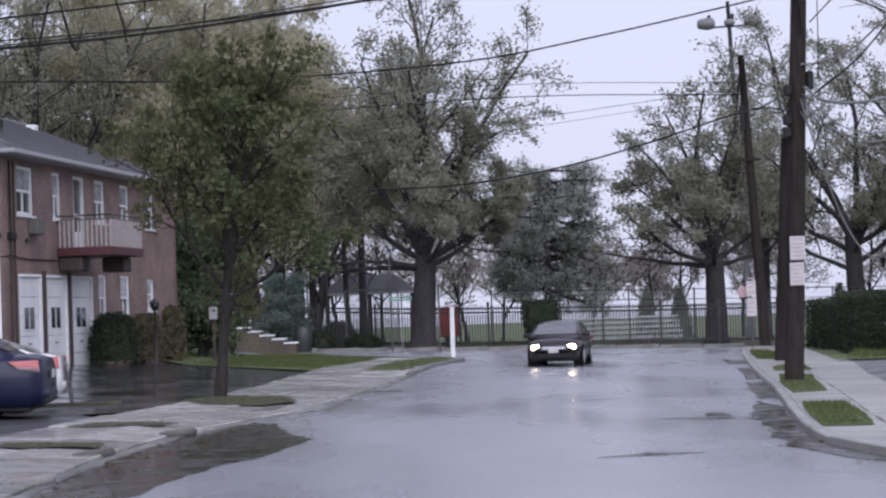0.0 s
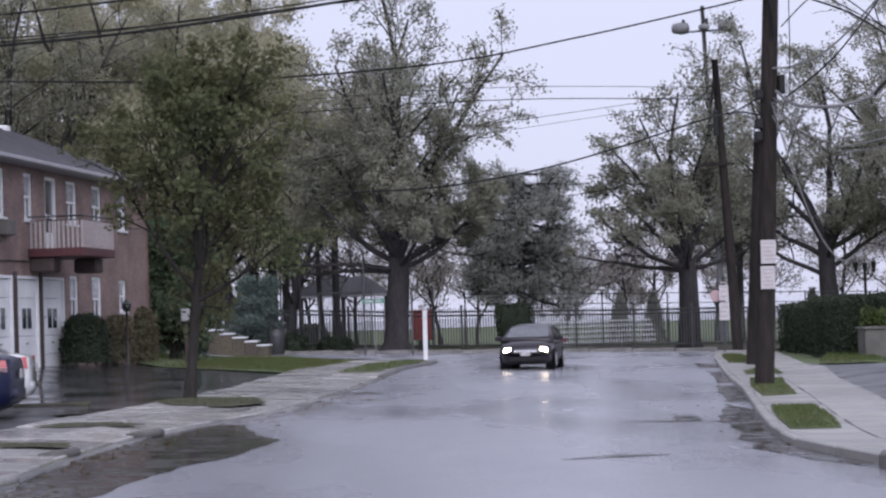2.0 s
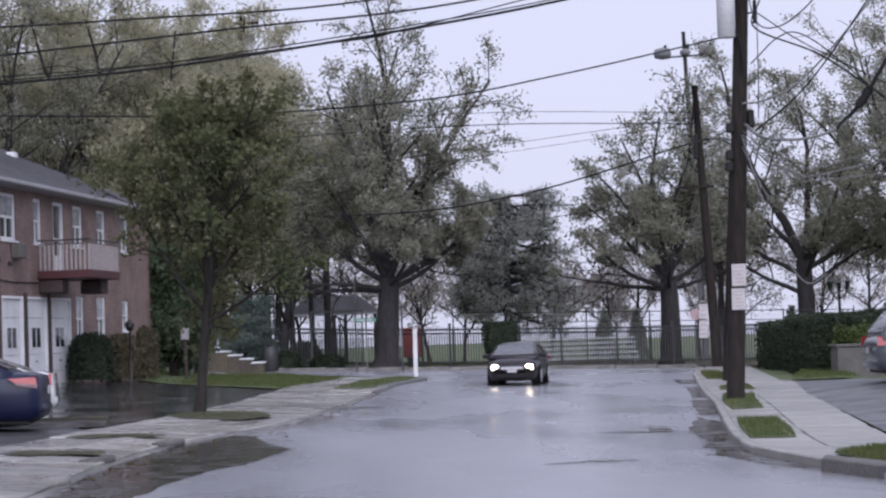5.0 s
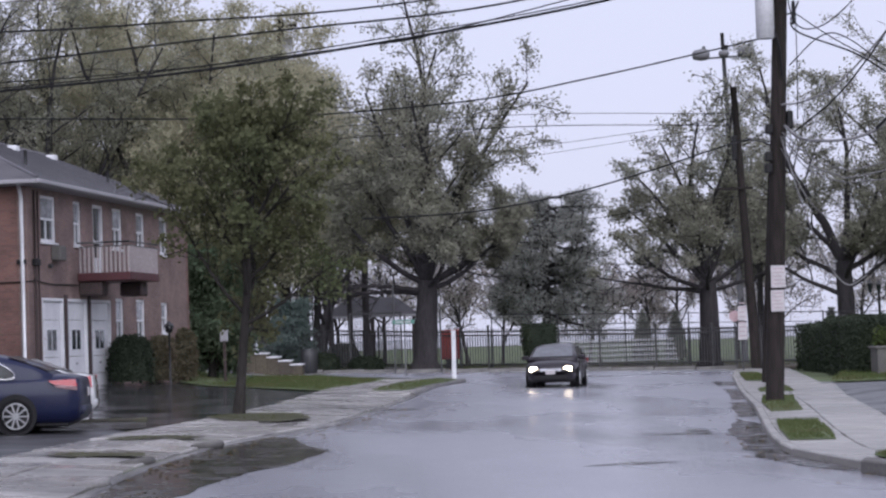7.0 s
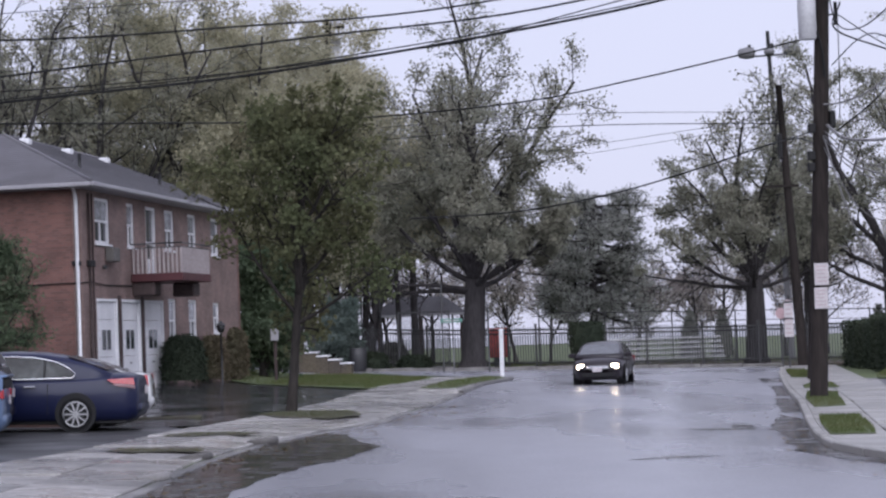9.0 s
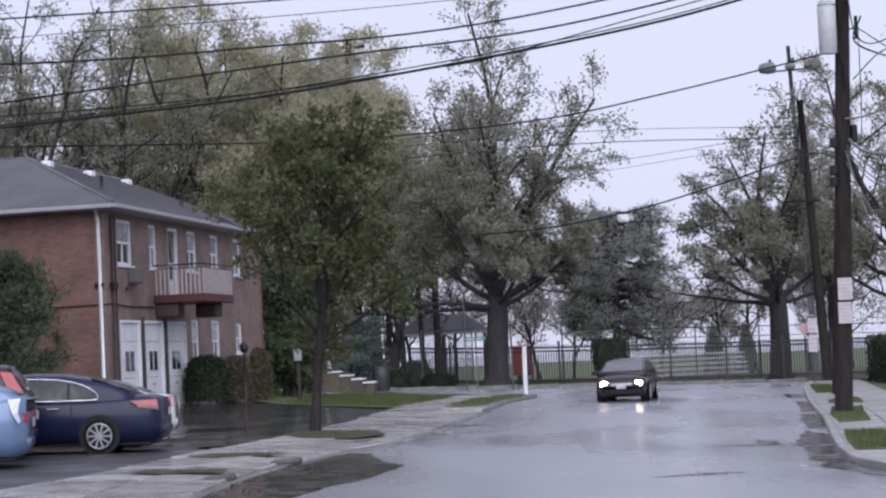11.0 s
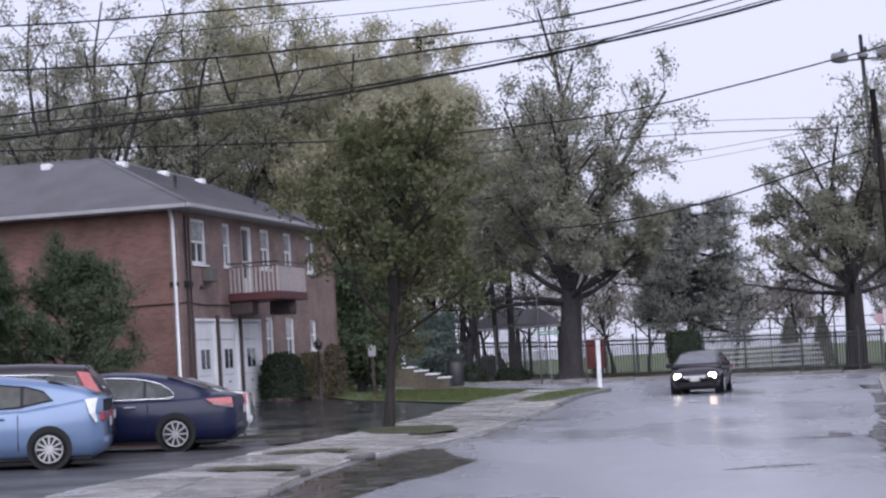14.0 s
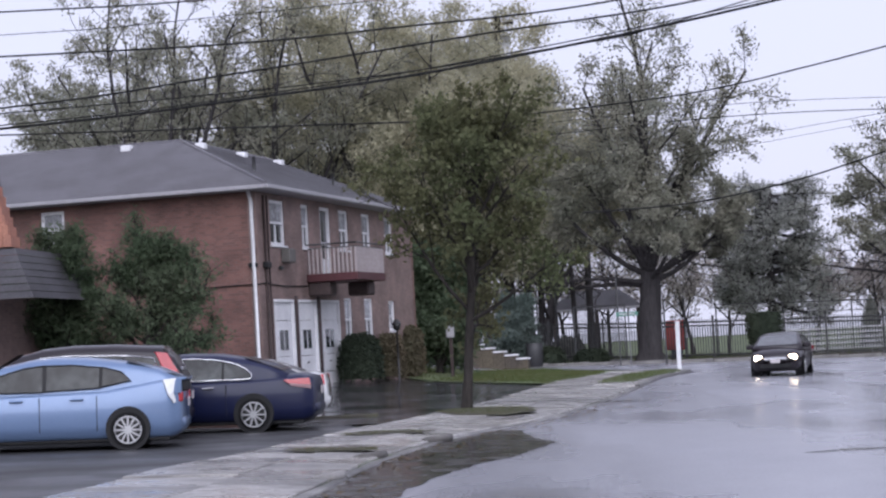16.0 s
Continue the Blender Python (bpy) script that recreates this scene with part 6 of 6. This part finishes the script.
SEDAN_ROOF = [(-0.62, 1.06), (-0.22, 1.24), (0.25, 1.37), (0.7, 1.44), (1.3, 1.46), (1.75, 1.43), (2.1, 1.36), (2.6, 1.15), (2.95, 0.98)]
SEDAN_WIN = [[(0.10, 0.985), (0.03, 1.02), (0.04, 1.08), (0.14, 1.17), (0.32, 1.265), (0.55, 1.325), (0.55, 0.98)], [(0.60, 0.98), (0.60, 1.335), (0.8, 1.365), (1.1, 1.385), (1.42, 1.385), (1.42, 0.97)], [(1.50, 0.97), (1.50, 1.38), (1.75, 1.36), (2.05, 1.28), (2.62, 0.98)]]
car("sedan", pose(-7.72, 36.4, gz(-7.5, 37) + 0.05, 0, -LEAN, 183), NAVY, "dark navy blue sedan with chrome window trim, parked", 4.93, 1.85, 1.12, 2.80, 1.05, 0.92, SEDAN_ROOF, SEDAN_WIN, 0.33, 10, 0.95, sill=0.17,
    tail=[(-1.02, 0.80, 0.98), (-0.55, 0.915, 0.955), (-0.66, 0.912, 0.885), (-1.05, 0.825, 0.85)], aerial=False, reverse=True)
HATCH_ROOF = [(-0.86, 1.10), (-0.5, 1.27), (0.1, 1.40), (0.7, 1.475), (1.2, 1.49), (1.6, 1.46), (2.0, 1.38), (2.6, 1.15), (3.1, 0.95)]
HATCH_WIN = [[(-0.06, 1.10), (0.10, 1.25), (0.40, 1.33), (0.40, 1.02)], [(0.46, 1.0), (0.46, 1.33), (0.9, 1.38), (1.30, 1.38), (1.30, 0.97)], [(1.37, 0.96), (1.37, 1.38), (1.65, 1.35), (2.05, 1.24), (2.6, 0.96)]]
hatch = car("hatchback", pose(-8.83, 31.45, gz(-9, 32) + 0.05, 0, -LEAN, 189), SKYBLUE, "light blue hatchback with silver wheels, parked beside the pavement", 4.46, 1.75, 0.86, 2.70, 1.14, 0.88, HATCH_ROOF, HATCH_WIN, 0.315, 12, 0.94, sill=0.15,
    tail=[(-0.76, 0.74, 1.12), (-0.56, 0.79, 1.10), (-0.60, 0.84, 0.98), (-0.64, 0.845, 0.86), (-0.73, 0.825, 0.72), (-0.76, 0.80, 0.74), (-0.72, 0.81, 0.90), (-0.74, 0.78, 1.04)], tail_mat=LAMPCLEAR, chrome=False, aerial=False)
part("lower_rear_window", boxed(-0.89, -0.66, 0.90, -0.74, 0.72, 1.08, 0.03), BLACKPLASTIC, hatch)
part("spoiler", boxed(-0.93, -0.68, 1.085, -0.55, 0.68, 1.125, 0.015), SKYBLUE, hatch)
for s in (-1, 1):
    part("tail_lamp", boxed(-0.885, s * 0.66, 0.74, -0.80, s * 0.78, 0.9, 0.02), TAIL, hatch)
SUV_ROOF = [(-0.86, 1.12), (-0.70, 1.44), (-0.46, 1.63), (0.4, 1.68), (1.1, 1.68), (1.6, 1.64), (1.95, 1.56), (2.4, 1.32), (2.75, 1.08)]
SUV_WIN = [[(-0.45, 1.12), (-0.35, 1.44), (0.15, 1.50), (0.15, 1.10)], [(0.22, 1.10), (0.22, 1.50), (1.1, 1.52), (1.1, 1.08)], [(1.18, 1.08), (1.18, 1.52), (1.65, 1.49), (1.95, 1.38), (2.4, 1.09)]]
car("crossover", pose(-9.45, 34.1, gz(-8, 34.5) + 0.08, 0, -LEAN, 189), BLACKCAR, "dark crossover with tall red tail lamps, parked between two cars", 4.55, 1.82, 0.9, 2.62, 1.12, 1.0, SUV_ROOF, SUV_WIN, 0.34, 8, 1.05,
    tail=[(-0.56, 0.66, 1.53), (-0.36, 0.71, 1.55), (-0.60, 0.87, 1.06), (-0.84, 0.82, 1.06)], aerial=False)
car("suv", pose(13.25, 52.9, gz(12.9, 52.9) + 0.06, 0, 0, 1), GREYCAR, "grey sport utility vehicle parked in the driveway", 4.9, 2.0, 1.02, 2.78, 1.2, 1.1, [(a * 1.05 + 0.03, b * 1.09) for a, b in SUV_ROOF], [[(a * 1.05 + 0.03, b * 1.09) for a, b in p] for p in SUV_WIN], 0.39, 10, 1.14, sill=0.26,
    tail=[(-0.99, 0.80, 1.2), (-0.5, 0.985, 1.18), (-0.5, 0.995, 1.0), (-1.0, 0.86, 0.95)], rails=True)
car("sedan", pose(3.95, 69.4, gz(3.95, 69.4), 0, 0, -99), BLACKCAR, "dark compact sedan with lit headlights on the wet street", 4.5, 1.75, 0.95, 2.70, 1.02, 0.90, [(a * 0.97, b * 0.975) for a, b in SEDAN_ROOF], [[(a * 0.97, b * 0.975) for a, b in p] for p in SEDAN_WIN], 0.31, 8, 0.92, lit=True,
    tail=[(-0.90, 0.72, 0.95), (-0.60, 0.85, 0.92), (-0.65, 0.86, 0.80), (-0.93, 0.78, 0.76)], chrome=False)

car("sedan", pose(-8.02, 39.6, gz(-8, 39.4) + 0.04, 0, -LEAN, 186), WHITECAR, "white sedan parked behind the navy car", 4.7, 1.8, 1.05, 2.70, 1.02, 0.92, [(a, b * 0.94) for a, b in SEDAN_ROOF], [[(a, b * 0.95) for a, b in p] for p in SEDAN_WIN], 0.32, 10, 0.95,
    tail=[(-0.98, 0.76, 0.98), (-0.62, 0.885, 0.955), (-0.72, 0.88, 0.84), (-1.0, 0.80, 0.76)], aerial=False)

# stone planter at the driveway
pl = thing("planter", pose(16.8, 75.2, gz(16.8, 75.2)), "grey stone planter with yellow-green plants", "planter")
bm = boxed(-0.75, -0.6, -0.1, 0.75, 0.6, 1.12, 0.02)
part("wall", bm, STONE, pl)
part("coping", boxed(-0.82, -0.67, 1.12, 0.82, 0.67, 1.22, 0.02), STONE, pl)
part("low_wall", boxed(0.75, -0.3, -0.1, 3.5, 0.3, 0.95, 0.02), STONE, pl)
make_tree("potted_plant", 17.0, 75.2, spec(trunk=1.6, radius=0.05, kids=[16, 5, 3], angle=[60, 45, 45], ratio=[0.4, 0.42, 0.5], start=[0.62, 0.2, 0.2], spread=0.12, leaf=0.16, leaves=2500, slim=0.3),
          "yellow-green plant growing in the stone planter", BARK, GRASS, 120, "plant")

# the neighbouring house: orange shingle gable over a grey lower roof
nb = thing("neighbour_house", pose(-19.3, 45.5, gz(-17, 45)), "neighbouring house with orange wood shingles and grey lower roof", "house")
part("wall", boxed(-4, 0.3, -0.1, 3.2, 5, 3.1, 0.02), BRICKS_PALE, nb)
part("upper_wall", boxed(-4, 0.75, 3.1, 1.6, 5, 6.6), BRICKS_PALE, nb)
for r in range(13):
    # wooden shingle courses that step back towards the ridge
    z, x_end = 4.15 + r * 0.25, 3.85 - 0.075 * r
    course = new("shingle_row")
    course.parent = nb
    u = x_end
    k = 0
    while u > 0.4:
        w_ = 0.22 + 0.06 * ((k * 7 + r * 3) % 5) / 5
        bm = boxed(u - w_ + 0.012, -0.10 + 0.02 * r, z, u, -0.06 + 0.02 * r, z + 0.28, 0.006)
        part("shingle", bm, ORANGE, course)
        u -= w_
        k += 1
    part("backing", boxed(-4, -0.058 + 0.02 * r, z, x_end - 0.02, 0.6, z + 0.25), ORANGE, course)
for i in range(7):
    bm = bmesh.new()
    t0, t1 = i / 7, (i + 1.1) / 7
    a = [(4.6 - 0.7 * t0, -0.9 + 0.85 * t0, 2.85 + 1.25 * t0 + 0.03), (4.6 - 0.7 * t1, -0.9 + 0.85 * t1, 2.85 + 1.25 * t1)]
    v = [bm.verts.new((-4, a[0][1], a[0][2])), bm.verts.new(a[0]), bm.verts.new(a[1]), bm.verts.new((-4, a[1][1], a[1][2]))]
    bm.faces.new(v)
    v2 = [bm.verts.new(a[0]), bm.verts.new((a[0][0], 5, a[0][2])), bm.verts.new((a[1][0], 5, a[1][2])), bm.verts.new(a[1])]
    bm.faces.new(v2)
    bmesh.ops.solidify(bm, geom=bm.faces[:], thickness=0.05)
    part("roof_course", bm, SHINGLE, nb, "grey shingle lower roof")
bm = bmesh.new()
bmesh.ops.create_uvsphere(bm, u_segments=16, v_segments=10, radius=0.13, matrix=Matrix.Translation((3.35, -0.95, 3.75)))
part("globe_lamp", bm, WHITE, nb, smooth=True)
part("lamp_bracket", tube(bmesh.new(), [(3.35, -0.95, 3.63), (3.35, -0.8, 3.4), (3.35, -0.55, 3.3)], 0.025, 6), IRON, nb)

# fallen leaves at the kerbs and in the puddle
r = np.random.default_rng(77)
lv, lq = [], []
for k in range(300):
    y = r.uniform(18, 48)
    x = along(LEFT, y) + abs(r.normal(0, 0.5)) + 0.03 if k < 240 else along(RIGHT, y) - abs(r.normal(0, 0.4)) - 0.03
    a, s = r.uniform(0, math.tau), r.uniform(0.03, 0.07)
    z = gz(x, y) + 0.012
    n = len(lv)
    lv += [(x - s * math.cos(a), y - s * math.sin(a), z), (x + s * 0.5 * math.sin(a), y - s * 0.5 * math.cos(a), z + 0.012), (x + s * math.cos(a), y + s * math.sin(a), z), (x - s * 0.5 * math.sin(a), y + s * 0.5 * math.cos(a), z + 0.012)]
    lq.append((n, n + 1, n + 2, n + 3))
FALLEN = leaf_material("fallen_leaves", (0.20, 0.14, 0.07), (0.13, 0.10, 0.05), 0.1)
tagged(fast("fallen_leaves", lv, lq, FALLEN), "wet brown leaves along the gutters", "leaves", kind="stuff")
